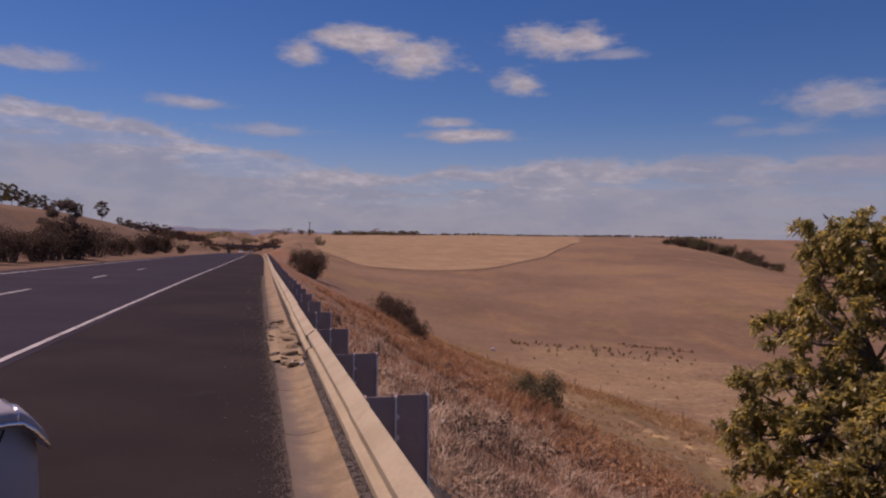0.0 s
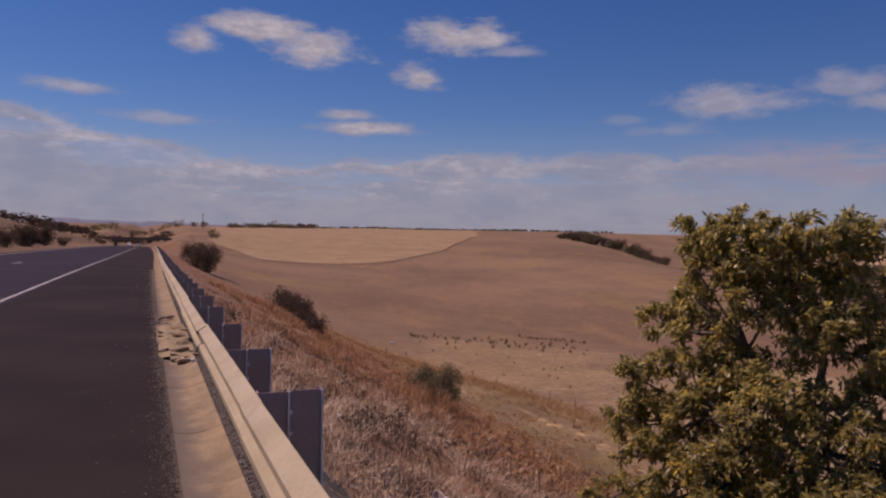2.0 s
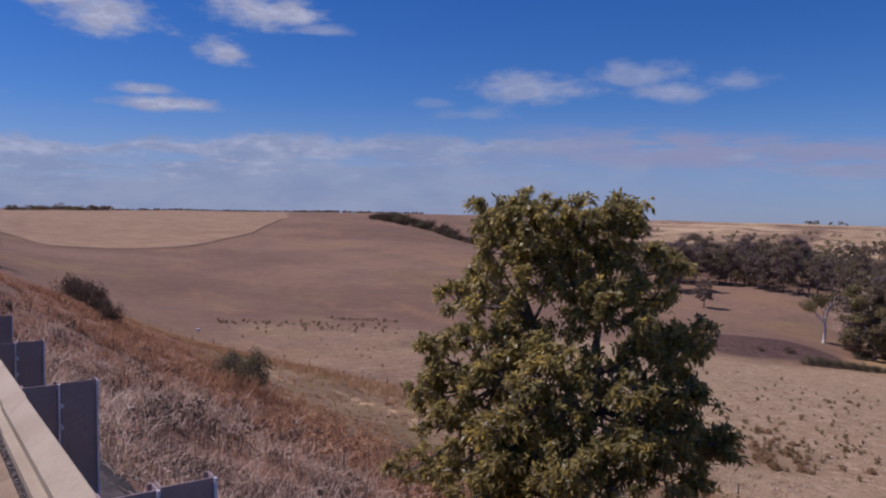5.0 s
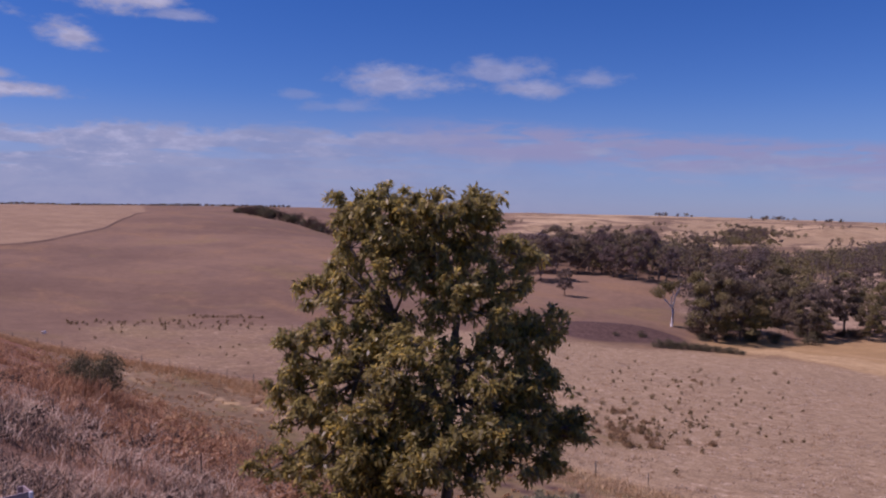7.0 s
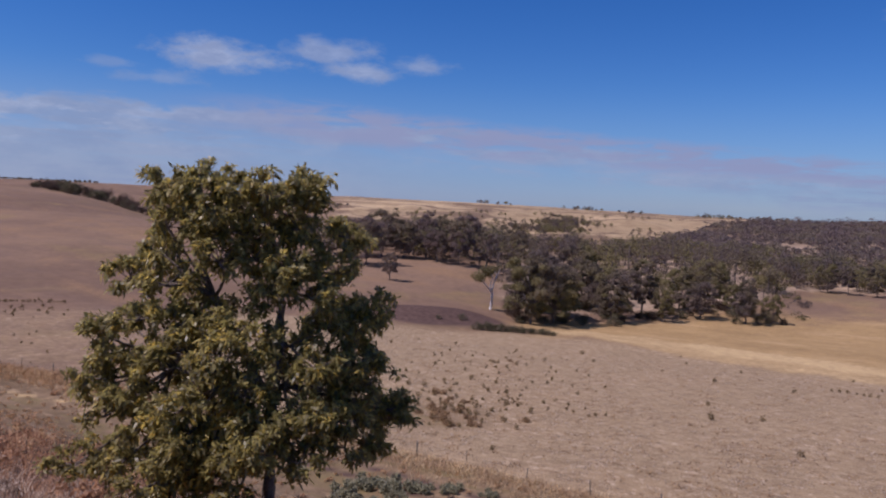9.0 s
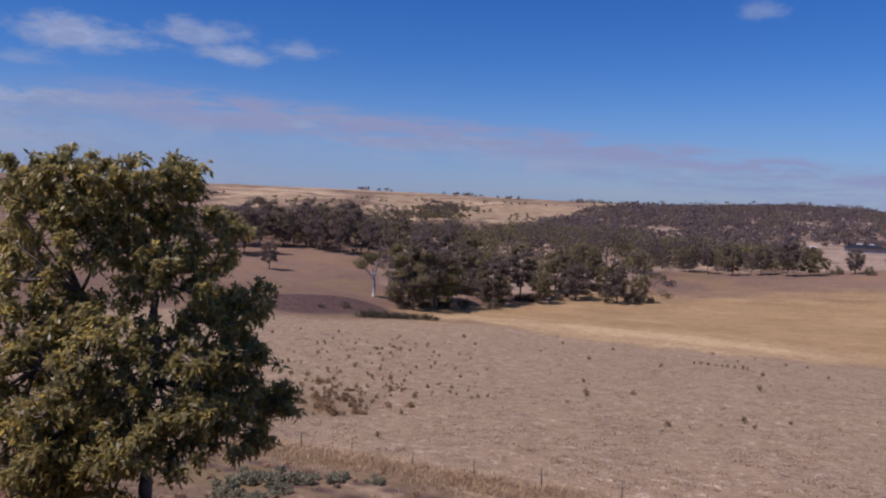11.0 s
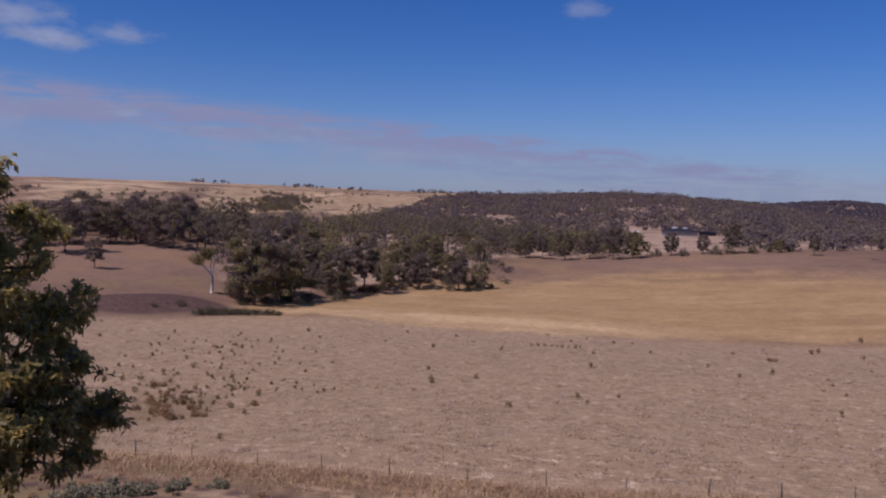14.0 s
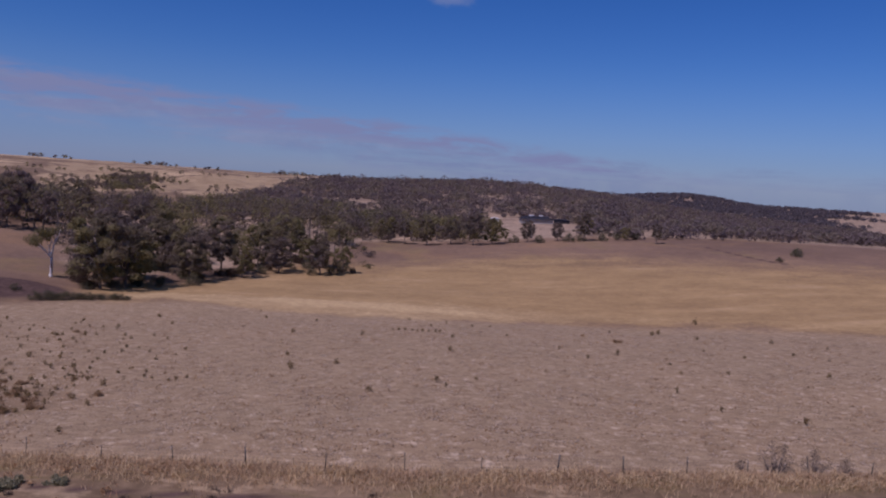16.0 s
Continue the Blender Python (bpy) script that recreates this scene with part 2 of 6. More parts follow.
def ground(x, y):
    """Height of the land, outside the paved strip, at x, y (arrays or numbers)."""
    x, y = np.asarray(x, float), np.asarray(y, float)
    _, ld, tab = LAND
    d = np.hypot(x, y)
    u = np.clip((np.degrees(np.arctan2(x, y)) + 180) / 0.5, 0, 719.999)
    v = np.clip((np.log(np.maximum(d, 1.0)) - ld[0]) / (ld[1] - ld[0]), 0, len(ld) - 1.001)
    i, j = u.astype(int), v.astype(int)
    fu, fv = u - i, v - j
    z = (tab[i, j] * (1 - fu) + tab[i + 1, j] * fu) * (1 - fv) + (tab[i, j + 1] * (1 - fu) + tab[i + 1, j + 1] * fu) * fv
    z = z + 0.35 * lump(x, y, 55, 3) * np.clip(d / 120, 0, 1) + 1.1 * lump(x, y, 210, 4) * np.clip((d - 250) / 500, 0, 1)
    # gullied pale hills behind the creek
    b = np.degrees(np.arctan2(x, y))
    z = z + 4.0 * lump(x, y, 120, 5) * np.clip((d - 420) / 120, 0, 1) * np.clip((860 - d) / 140, 0, 1) * np.clip((b - 46) / 8, 0, 1) * np.clip((86 - b) / 8, 0, 1)
    # earth bank of the farm dam
    bx, by = 127.0, 79.0
    q = ((x - bx) * 0.85 + (y - by) * -0.53) / 11.0
    p = ((x - bx) * 0.53 + (y - by) * 0.85) / 7.0
    z = z + 1.3 * np.exp(-(q * q) ** 2 - p * p)
    xr, rz = x - road_x(y), road_z(y)
    dr = xr - 1.25
    rough = 0.10 * lump(x, y, 3.1, 8) + 0.12 * lump(x, y, 7.5, 9)
    fill = rz - 0.12 - 0.50 * dr + rough * np.clip(dr / 2.5, 0, 1)
    right = np.minimum(soft_max(z, fill, 1.6), rz - 0.05 + 0.34 * dr)
    dl = -(xr + 12.2)
    lz = rz + 0.38
    left = np.minimum(soft_max(z, lz - 0.1 - 0.3 * dl, 1.0), lz - 0.05 + 0.05 * dl + 0.52 * np.maximum(dl - 5.0, 0))
    z = np.where(dr > 0, right, np.where(dl > 0, left, rz - 0.35))
    return z


# ---- materials ----
def material(name, rough=0.8, metal=0.0, spec=0.3):
    mt = bpy.data.materials.new(name)
    mt.use_nodes = True
    kit = nodes_of(mt.node_tree)
    add, link = kit[0], kit[1]
    bsdf = add("ShaderNodeBsdfPrincipled")
    bsdf.inputs["Roughness"].default_value = rough
    bsdf.inputs["Metallic"].default_value = metal
    bsdf.inputs["Specular IOR Level"].default_value = spec
    out = add("ShaderNodeOutputMaterial")
    link(bsdf.outputs[0], out.inputs[0])
    return mt, bsdf, kit


def bump(kit, bsdf, height, strength, dist):
    b = kit[0]("ShaderNodeBump")
    b.inputs["Strength"].default_value, b.inputs["Distance"].default_value = strength, dist
    kit[1](height, b.inputs["Height"])
    kit[1](b.outputs[0], bsdf.inputs["Normal"])


def place(kit):
    return kit[0]("ShaderNodeNewGeometry").outputs["Position"]


def surface(name, dark, light, coarse, fine, rough=0.85, metal=0.0, spec=0.25, rise=0.004, stain=None, stain_at=0.62):
    """A weathered surface: two scales of mottling between two colours, stains, and fine relief."""
    mt, bsdf, kit = material(name, rough, metal, spec)
    add, link, put, m, rng, mix, noise_tex, scaled = kit
    p = place(kit)
    a, b = noise_tex(p, coarse, 5.0), noise_tex(p, fine, 6.0, 0.65)
    col = mix(rng(m("ADD", m("MULTIPLY", a, 0.55), m("MULTIPLY", b, 0.45)), 0.36, 0.64), rgb(*dark), rgb(*light))
    if stain:
        s = noise_tex(p, coarse * 2.3, 6.0, 0.7, 0.6)
        col = mix(rng(s, stain_at - 0.06, stain_at + 0.08), col, rgb(*stain))
    put(bsdf.inputs["Base Color"], col)
    put(bsdf.inputs["Roughness"], rng(b, 0.3, 0.7, max(rough - 0.12, 0.05), min(rough + 0.1, 1.0)))
    bump(kit, bsdf, b, 0.5, rise)
    return mt


def foliage(name, cols, rough=0.55, sheen=0.35, through_light=0.33, patch=None, tree_tone=None, tuft=1.6):
    """Leaves: each island of the mesh takes a colour of its own, and lets some light through."""
    mt, bsdf, kit = material(name, rough, 0.0, sheen)
    add, link, put, m, rng, mix, noise_tex, scaled = kit
    g = add("ShaderNodeNewGeometry")
    r = g.outputs["Random Per Island"]
    big = noise_tex(g.outputs["Position"], tuft, 3.0)
    col = mix(rng(r, 0.1, 0.75), rgb(*cols[0]), rgb(*cols[1]))
    col = mix(m("MULTIPLY", rng(r, 0.72, 0.95), rng(big, 0.4, 0.6)), col, rgb(*cols[2]))
    if patch:
        col = mix(rng(noise_tex(g.outputs["Position"], 0.55, 4.0, 0.6), 0.42, 0.60), col, mix(r, rgb(*patch[0]), rgb(*patch[1])))
    if tree_tone:
        tone = noise_tex(g.outputs["Position"], 0.07, 3.0, 0.5)
        col = mix(rng(tone, 0.51, 0.58, 0.0, 0.85), col, rgb(*tree_tone[0]))
        col = mix(rng(tone, 0.49, 0.42, 0.0, 0.85), col, rgb(*tree_tone[1]))
    put(bsdf.inputs["Base Color"], col)
    tr = add("ShaderNodeBsdfTranslucent")
    link(col, tr.inputs[0])
    mx = add("ShaderNodeMixShader")
    mx.inputs[0].default_value = through_light
    link(bsdf.outputs[0], mx.inputs[1]), link(tr.outputs[0], mx.inputs[2])
    outs = [n for n in mt.node_tree.nodes if n.bl_idname == "ShaderNodeOutputMaterial"]
    link(mx.outputs[0], outs[0].inputs[0])
    return mt


def land_material():
    """Dry summer paddocks. The mesh carries how far each point belongs to each field."""
    mt, bsdf, kit = material("dry_grassland", 0.95, 0.0, 0.1)
    add, link, put, m, rng, mix, noise_tex, scaled = kit
    p = place(kit)

    def field(name):
        a = add("ShaderNodeAttribute")
        a.attribute_name = name
        return a.outputs["Fac"]

    big = noise_tex(p, 0.012, 6.0, 0.6, 0.3)
    far = field("far")
    mid = noise_tex(p, 0.09, 6.0, 0.62)
    small = noise_tex(p, 1.1, 6.0, 0.68)
    fine = noise_tex(p, 7.0, 5.0, 0.7)
    rows = noise_tex(scaled(p, 0.13, 0.045, 0.1), 1.0, 5.0, 0.6, 0.3)
    mott = m("ADD", m("MULTIPLY", mid, 0.5), m("MULTIPLY", small, 0.5))
    hill = mix(rng(m("ADD", m("MULTIPLY", big, 0.6), m("MULTIPLY", mott, 0.4)), 0.38, 0.62), rgb(0.165, 0.110, 0.077), rgb(0.245, 0.165, 0.108))
    hill = mix(m("MULTIPLY", rng(rows, 0.5, 0.68), 0.2), hill, rgb(0.28, 0.19, 0.125))
    hill = mix(m("MULTIPLY", rng(noise_tex(p, 0.03, 5.0, 0.6, 0.2), 0.54, 0.66), rng(mott, 0.35, 0.6, 0.2, 0.7)), hill, rgb(0.245, 0.180, 0.085))
    graze = noise_tex(scaled(p, 0.05, 0.03, 0.05), 1.0, 7.0, 0.66, 0.5)
    hill = mix(m("MULTIPLY", rng(graze, 0.52, 0.64), rng(small, 0.35, 0.62, 0.2, 0.62)), hill, rgb(0.29, 0.185, 0.098))
    hill = mix(m("MULTIPLY", rng(graze, 0.46, 0.37), rng(small, 0.35, 0.62, 0.2, 0.7)), hill, rgb(0.175, 0.122, 0.092))
    pale = mix(rng(m("ADD", m("MULTIPLY", rows, 0.5), m("MULTIPLY", mid, 0.5)), 0.36, 0.64), rgb(0.262, 0.184, 0.115), rgb(0.335, 0.242, 0.150))
    pale = mix(rng(far, 0.1, 0.4, 0.0, 0.85), pale, mix(rng(m("ADD", m("MULTIPLY", rows, 0.5), m("MULTIPLY", mid, 0.5)), 0.36, 0.64), rgb(0.33, 0.248, 0.142), rgb(0.45, 0.345, 0.20)))
    # relief of the far pale hill put into the colour as random patches
    relief_dark = noise_tex(scaled(p, 0.016, 0.016, 0.03), 1.0, 6.0, 0.62, 0.8)
    pale = mix(m("MULTIPLY", rng(relief_dark, 0.47, 0.56), rng(far, 0.3, 0.5)), pale, rgb(0.19, 0.136, 0.088))
    relief_pale = noise_tex(scaled(p, 0.011, 0.011, 0.05), 1.0, 5.0, 0.6, 0.6)
    pale = mix(m("MULTIPLY", rng(relief_pale, 0.53, 0.60, 0.0, 0.85), rng(far, 0.3, 0.5)), pale, rgb(0.56, 0.43, 0.255))
    stub = mix(rng(m("ADD", m("MULTIPLY", fine, 0.65), m("MULTIPLY", small, 0.35)), 0.36, 0.64), rgb(0.220, 0.156, 0.091), rgb(0.395, 0.302, 0.184))
    stub = mix(rng(mid, 0.42, 0.66, 0.0, 0.55), stub, rgb(0.322, 0.233, 0.137))
    fleck = noise_tex(scaled(p, 1.5, 1.0, 1.0), 1.0, 7.0, 0.74)
    stub = mix(m("MULTIPLY", rng(fleck, 0.54, 0.64), rng(mid, 0.35, 0.6, 0.3, 0.9)), stub, rgb(0.56, 0.45, 0.32))
    stub = mix(m("MULTIPLY", rng(fleck, 0.46, 0.36), 0.45), stub, rgb(0.19, 0.13, 0.095))
    gold = mix(rng(m("ADD", m("MULTIPLY", rows, 0.35), m("ADD", m("MULTIPLY", mid, 0.35), m("MULTIPLY", small, 0.3))), 0.34, 0.66), rgb(0.285, 0.192, 0.090), rgb(0.415, 0.288, 0.134))
    gold = mix(m("MULTIPLY", rng(rows, 0.56, 0.70), 0.28), gold, rgb(0.52, 0.38, 0.22))
    straw = mix(rng(m("ADD", m("MULTIPLY", rows, 0.5), m("MULTIPLY", small, 0.5)), 0.38, 0.62), rgb(0.37, 0.26, 0.132), rgb(0.53, 0.395, 0.205))
    bank = mix(rng(m("ADD", m("MULTIPLY", fine, 0.5), m("MULTIPLY", small, 0.5)), 0.38, 0.64), rgb(0.14, 0.085, 0.06), rgb(0.38, 0.27, 0.19))
    bank = mix(rng(mid, 0.40, 0.60, 0.0, 0.8), bank, rgb(0.25, 0.118, 0.065))
    toe = mix(rng(mott, 0.38, 0.62), rgb(0.15, 0.105, 0.062), rgb(0.265, 0.19, 0.115))
    drift = noise_tex(scaled(p, 0.42, 0.10, 0.3), 1.0, 6.0, 0.66, 0.4)
    toe = mix(m("MULTIPLY", rng(drift, 0.52, 0.60), rng(small, 0.35, 0.6, 0.3, 1.0)), toe, rgb(0.195, 0.150, 0.072))
    toe = mix(m("MULTIPLY", rng(drift, 0.44, 0.36), rng(small, 0.3, 0.6, 0.35, 1.0)), toe, rgb(0.38, 0.285, 0.175))
    soil = mix(rng(small, 0.4, 0.6), rgb(0.085, 0.054, 0.045), rgb(0.125, 0.082, 0.066))
    litter = mix(rng(mott, 0.38, 0.62), rgb(0.21, 0.152, 0.105), rgb(0.44, 0.335, 0.235))
    wob = m("MULTIPLY", m("SUBTRACT", mott, 0.5), 0.9)
    col = hill
    for name, c in (("pale", pale), ("stubble", stub), ("gold", gold), ("wood", litter), ("bank", bank), ("toe", toe), ("strip", straw), ("soil", soil)):
        f = rng(m("ADD", field(name), wob), 0.26, 0.74)
        f = m("MULTIPLY", f, rng(field(name), 0.02, 0.2))
        col = mix(f, col, c)
    speck = m("ADD", m("MULTIPLY", noise_tex(p, 0.42, 8.0, 0.78), 0.6), m("MULTIPLY", noise_tex(p, 2.7, 6.0, 0.75), 0.4))
    grey = add("ShaderNodeCombineXYZ")
    tone = rng(speck, 0.36, 0.64, 0.80, 1.16, False)
    put(grey.inputs[0], tone), put(grey.inputs[1], tone), put(grey.inputs[2], tone)
    col = mix(1.0, col, grey.outputs[0], "MULTIPLY")
    col = mix(1.0, col, rgb(1.05, 0.995, 0.92), "MULTIPLY")
    put(bsdf.inputs["Base Color"], col)
    bump(kit, bsdf, m("ADD", m("MULTIPLY", small, 0.7), m("MULTIPLY", fine, 0.3)), 0.7, 0.05)
    return mt


M_LAND = land_material()
M_ASPHALT = surface("asphalt", (0.0225, 0.0172, 0.0178), (0.038, 0.0295, 0.0288), 0.35, 60.0, 0.95, 0, 0.06, 0.004, (0.048, 0.043, 0.04), 0.66)
M_LANES = surface("worn_asphalt", (0.027, 0.0220, 0.031), (0.039, 0.0325, 0.044), 0.25, 55.0, 0.92, 0, 0.08, 0.003)
M_PAINT = surface("road_paint", (0.36, 0.34, 0.33), (0.52, 0.50, 0.48), 1.2, 25.0, 0.85, 0, 0.15, 0.002, (0.16, 0.15, 0.145), 0.58)
M_CONCRETE = surface("weathered_concrete", (0.235, 0.168, 0.096), (0.345, 0.262, 0.162), 1.3, 30.0, 0.9, 0, 0.2, 0.003, (0.17, 0.125, 0.09), 0.64)


def drain_material():
    """Concrete stained tan by washed-in soil, with a grey film of road dirt along the bitumen's side."""
    mt, bsdf, kit = material("stained_drain_concrete", 0.9, 0.0, 0.2)
    add, link, put, m, rng, mix, noise_tex, scaled = kit
    p = place(kit)
    long_ = noise_tex(scaled(p, 5.0, 0.7, 1.0), 1.0, 6.0, 0.6, 0.4)
    blot, grit = noise_tex(p, 2.6, 6.0, 0.65, 0.5), noise_tex(p, 60.0, 5.0, 0.7)
    col = mix(rng(m("ADD", m("MULTIPLY", blot, 0.6), m("MULTIPLY", grit, 0.4)), 0.36, 0.64), rgb(0.20, 0.145, 0.088), rgb(0.34, 0.255, 0.16))
    col = mix(rng(long_, 0.50, 0.64, 0.0, 0.7), col, rgb(0.335, 0.232, 0.128))
    sep = add("ShaderNodeSeparateXYZ")
    link(p, sep.inputs[0])
    side = m("ADD", sep.outputs[0], m("MULTIPLY", m("SUBTRACT", blot, 0.5), 0.35))
    col = mix(rng(side, 0.50, 0.32, 0.0, 0.85), col, rgb(0.155, 0.125, 0.102))
    put(bsdf.inputs["Base Color"], col)
    bump(kit, bsdf, grit, 0.5, 0.0015)
    return mt


M_DRAIN = drain_material()
M_GRAVEL = surface("grey_gravel", (0.045, 0.038, 0.034), (0.13, 0.11, 0.095), 9.0, 80.0, 0.95, 0, 0.2, 0.015)
M_ZINC = surface("dusty_galvanised_steel", (0.335, 0.270, 0.168), (0.435, 0.365, 0.245), 1.8, 40.0, 0.75, 0.05, 0.4, 0.001, (0.28, 0.21, 0.15), 0.66)
M_POST = surface("galvanised_post_steel", (0.29, 0.21, 0.19), (0.37, 0.28, 0.255), 4.0, 50.0, 0.6, 0.0, 0.3, 0.001, (0.20, 0.19, 0.20), 0.66)
# pale matt colour that stands for the glint along the post edges
M_BRIGHT = surface("pale_bolt_and_edge_glint", (0.62, 0.60, 0.60), (0.80, 0.78, 0.78), 6.0, 60.0, 0.4, 0.0, 0.5, 0.0004)
M_BARK = surface("brown_bark", (0.10, 0.078, 0.064), (0.27, 0.215, 0.175), 5.0, 40.0, 0.95, 0, 0.15, 0.012)
M_GUM = surface("pale_gum_bark", (0.46, 0.42, 0.38), (0.74, 0.70, 0.65), 0.8, 8.0, 0.8, 0, 0.2, 0.01, (0.28, 0.24, 0.21), 0.62)
M_LEAF = foliage("gum_leaves", [(0.235, 0.200, 0.088), (0.42, 0.355, 0.108), (0.82, 0.60, 0.13)], 0.42, 0.5, 0.54, None, None, 3.6)
M_FARLEAF = foliage("olive_tree_foliage", [(0.155, 0.122, 0.082), (0.205, 0.162, 0.104), (0.27, 0.215, 0.115)], 0.75, 0.15, 0.45, None, ((0.255, 0.215, 0.090), (0.185, 0.140, 0.118)))
M_BROWNLEAF = foliage("brown_gum_foliage", [(0.205, 0.155, 0.120), (0.265, 0.200, 0.150), (0.32, 0.25, 0.165)], 0.75, 0.15, 0.5, None, ((0.27, 0.215, 0.125), (0.225, 0.165, 0.145)))
# haze over the far hills is put into these two foliage colours
M_HAZYLEAF = foliage("hazed_scrub_foliage", [(0.165, 0.128, 0.112), (0.215, 0.166, 0.140), (0.26, 0.20, 0.155)], 0.8, 0.12, 0.4, None, ((0.235, 0.19, 0.13), (0.185, 0.140, 0.132)))
M_HAZYSCRUB = foliage("hazed_far_scrub", [(0.125, 0.108, 0.112), (0.155, 0.132, 0.135), (0.19, 0.16, 0.15)], 0.85, 0.1, 0.4)
M_RUSSET = foliage("russet_dark_scrub", [(0.075, 0.050, 0.038), (0.13, 0.088, 0.062), (0.19, 0.135, 0.088)], 0.8, 0.12)
M_BUSH = foliage("dark_bush_foliage", [(0.088, 0.080, 0.048), (0.165, 0.145, 0.078), (0.25, 0.205, 0.105)], 0.7, 0.2)
M_STRAW = foliage("dry_grass", [(0.21, 0.118, 0.075), (0.48, 0.325, 0.225), (0.82, 0.66, 0.50)], 0.85, 0.1, 0.33, ((0.17, 0.098, 0.068), (0.43, 0.275, 0.185)))
M_PALESTRAW = foliage("bleached_straw", [(0.42, 0.305, 0.21), (0.66, 0.51, 0.37), (0.88, 0.76, 0.60)], 0.85, 0.1)
M_STUBBLE = foliage("cut_stubble_straw", [(0.36, 0.27, 0.18), (0.50, 0.39, 0.27), (0.64, 0.52, 0.38)], 0.85, 0.1)
M_RUST = foliage("reddish_dry_grass", [(0.29, 0.148, 0.082), (0.47, 0.262, 0.142), (0.62, 0.40, 0.22)], 0.9, 0.1)
M_GOLDGRASS = foliage("tall_pale_grass", [(0.46, 0.32, 0.17), (0.66, 0.49, 0.27), (0.82, 0.66, 0.41)], 0.9, 0.1, 0.33, ((0.38, 0.25, 0.14), (0.60, 0.43, 0.245)))
M_FOOT = foliage("tawny_dry_grass", [(0.38, 0.22, 0.11), (0.56, 0.36, 0.18), (0.70, 0.50, 0.28)], 0.9, 0.1)
M_WEED = foliage("dull_green_weed", [(0.14, 0.095, 0.045), (0.23, 0.160, 0.070), (0.36, 0.24, 0.090)], 0.8, 0.15)
M_GREYBUSH = foliage("grey_green_shrub", [(0.20, 0.185, 0.11), (0.31, 0.29, 0.175), (0.42, 0.38, 0.24)], 0.8, 0.15)
M_DRYWEED = foliage("brown_dry_weed", [(0.25, 0.155, 0.085), (0.38, 0.25, 0.130), (0.52, 0.36, 0.185)], 0.85, 0.1)
M_DRYBUSH = foliage("leafless_dry_brush", [(0.07, 0.05, 0.042), (0.13, 0.095, 0.075), (0.19, 0.14, 0.10)], 0.9, 0.1)
M_TWIG = surface("dry_brown_brush", (0.10, 0.065, 0.045), (0.20, 0.14, 0.10), 3.0, 30.0, 0.95, 0, 0.1)
M_STEELPOST = surface("dark_fence_post", (0.06, 0.055, 0.05), (0.14, 0.125, 0.11), 4.0, 30.0, 0.85, 0, 0.2)
M_STONE = surface("pale_stone", (0.04, 0.033, 0.028), (0.34, 0.285, 0.235), 45.0, 120.0, 0.9, 0, 0.2)
M_ROOF = surface("dark_metal_roof", (0.022, 0.022, 0.028), (0.040, 0.040, 0.050), 0.4, 4.0, 0.9, 0.0, 0.05)
M_WALL = surface("painted_house_wall", (0.34, 0.31, 0.28), (0.46, 0.43, 0.39), 0.5, 6.0, 0.8, 0, 0.2)
M_WHITE = surface("white_sheet_metal", (0.66, 0.66, 0.66), (0.80, 0.80, 0.80), 0.8, 8.0, 0.5, 0.1, 0.4)
M_GLASS = material("dark_glass", 0.06, 0.0, 0.6)[0]
M_GLASS.node_tree.nodes["Principled BSDF"].inputs["Base Color"].default_value = rgb(0.02, 0.022, 0.026)
M_CAR = surface("silver_car_paint", (0.27, 0.262, 0.30), (0.31, 0.302, 0.345), 0.8, 200.0, 0.55, 0.05, 0.25, 0.0002)
M_CHROME = material("chrome", 0.12, 1.0, 0.5)[0]
M_CHROME.node_tree.nodes["Principled BSDF"].inputs["Base Color"].default_value = rgb(0.82, 0.83, 0.85)
M_RUBBER = surface("black_rubber", (0.012, 0.012, 0.013), (0.028, 0.027, 0.027), 3.0, 40.0, 0.8, 0, 0.3, 0.001)
M_LAMP = material("clear_lamp_glass", 0.1, 0.0, 0.6)[0]
M_LAMP.node_tree.nodes["Principled BSDF"].inputs["Base Color"].default_value = rgb(0.55, 0.57, 0.6)
# the blue of distant haze is put into the base colour
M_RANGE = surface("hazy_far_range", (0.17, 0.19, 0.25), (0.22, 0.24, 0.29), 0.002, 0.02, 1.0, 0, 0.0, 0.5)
M_BRIDGE = surface("grey_bridge_concrete", (0.12, 0.095, 0.08), (0.19, 0.155, 0.13), 0.2, 3.0, 0.9, 0, 0.2)


# ---- mesh helpers ----
def mesh_from(name, verts, faces, mat, smooth=False):
    me = bpy.data.meshes.new(name)
    me.from_pydata([tuple(map(float, v)) for v in verts], [], [tuple(map(int, f)) for f in faces])
    if mat:
        me.materials.append(mat)
    if smooth:
        me.polygons.foreach_set("use_smooth", np.ones(len(me.polygons), bool))
    me.update()
    return me


def mesh_np(name, verts, quads, mat, smooth=False):
    """A mesh out of numpy arrays of corners and four-cornered (or three-cornered) faces."""
    me = bpy.data.meshes.new(name)
    nv, nf, k = len(verts), len(quads), quads.shape[1]
    me.vertices.add(nv)
    me.vertices.foreach_set("co", np.ascontiguousarray(verts, np.float32).ravel())
    me.loops.add(nf * k)
    me.loops.foreach_set("vertex_index", np.ascontiguousarray(quads, np.int32).ravel())
    me.polygons.add(nf)
    me.polygons.foreach_set("loop_start", np.arange(0, nf * k, k, dtype=np.int32))
    me.polygons.foreach_set("loop_total", np.full(nf, k, np.int32))
    if smooth:
        me.polygons.foreach_set("use_smooth", np.ones(nf, bool))
    me.materials.append(mat)
    me.update(calc_edges=True)
    me.validate()
    return me


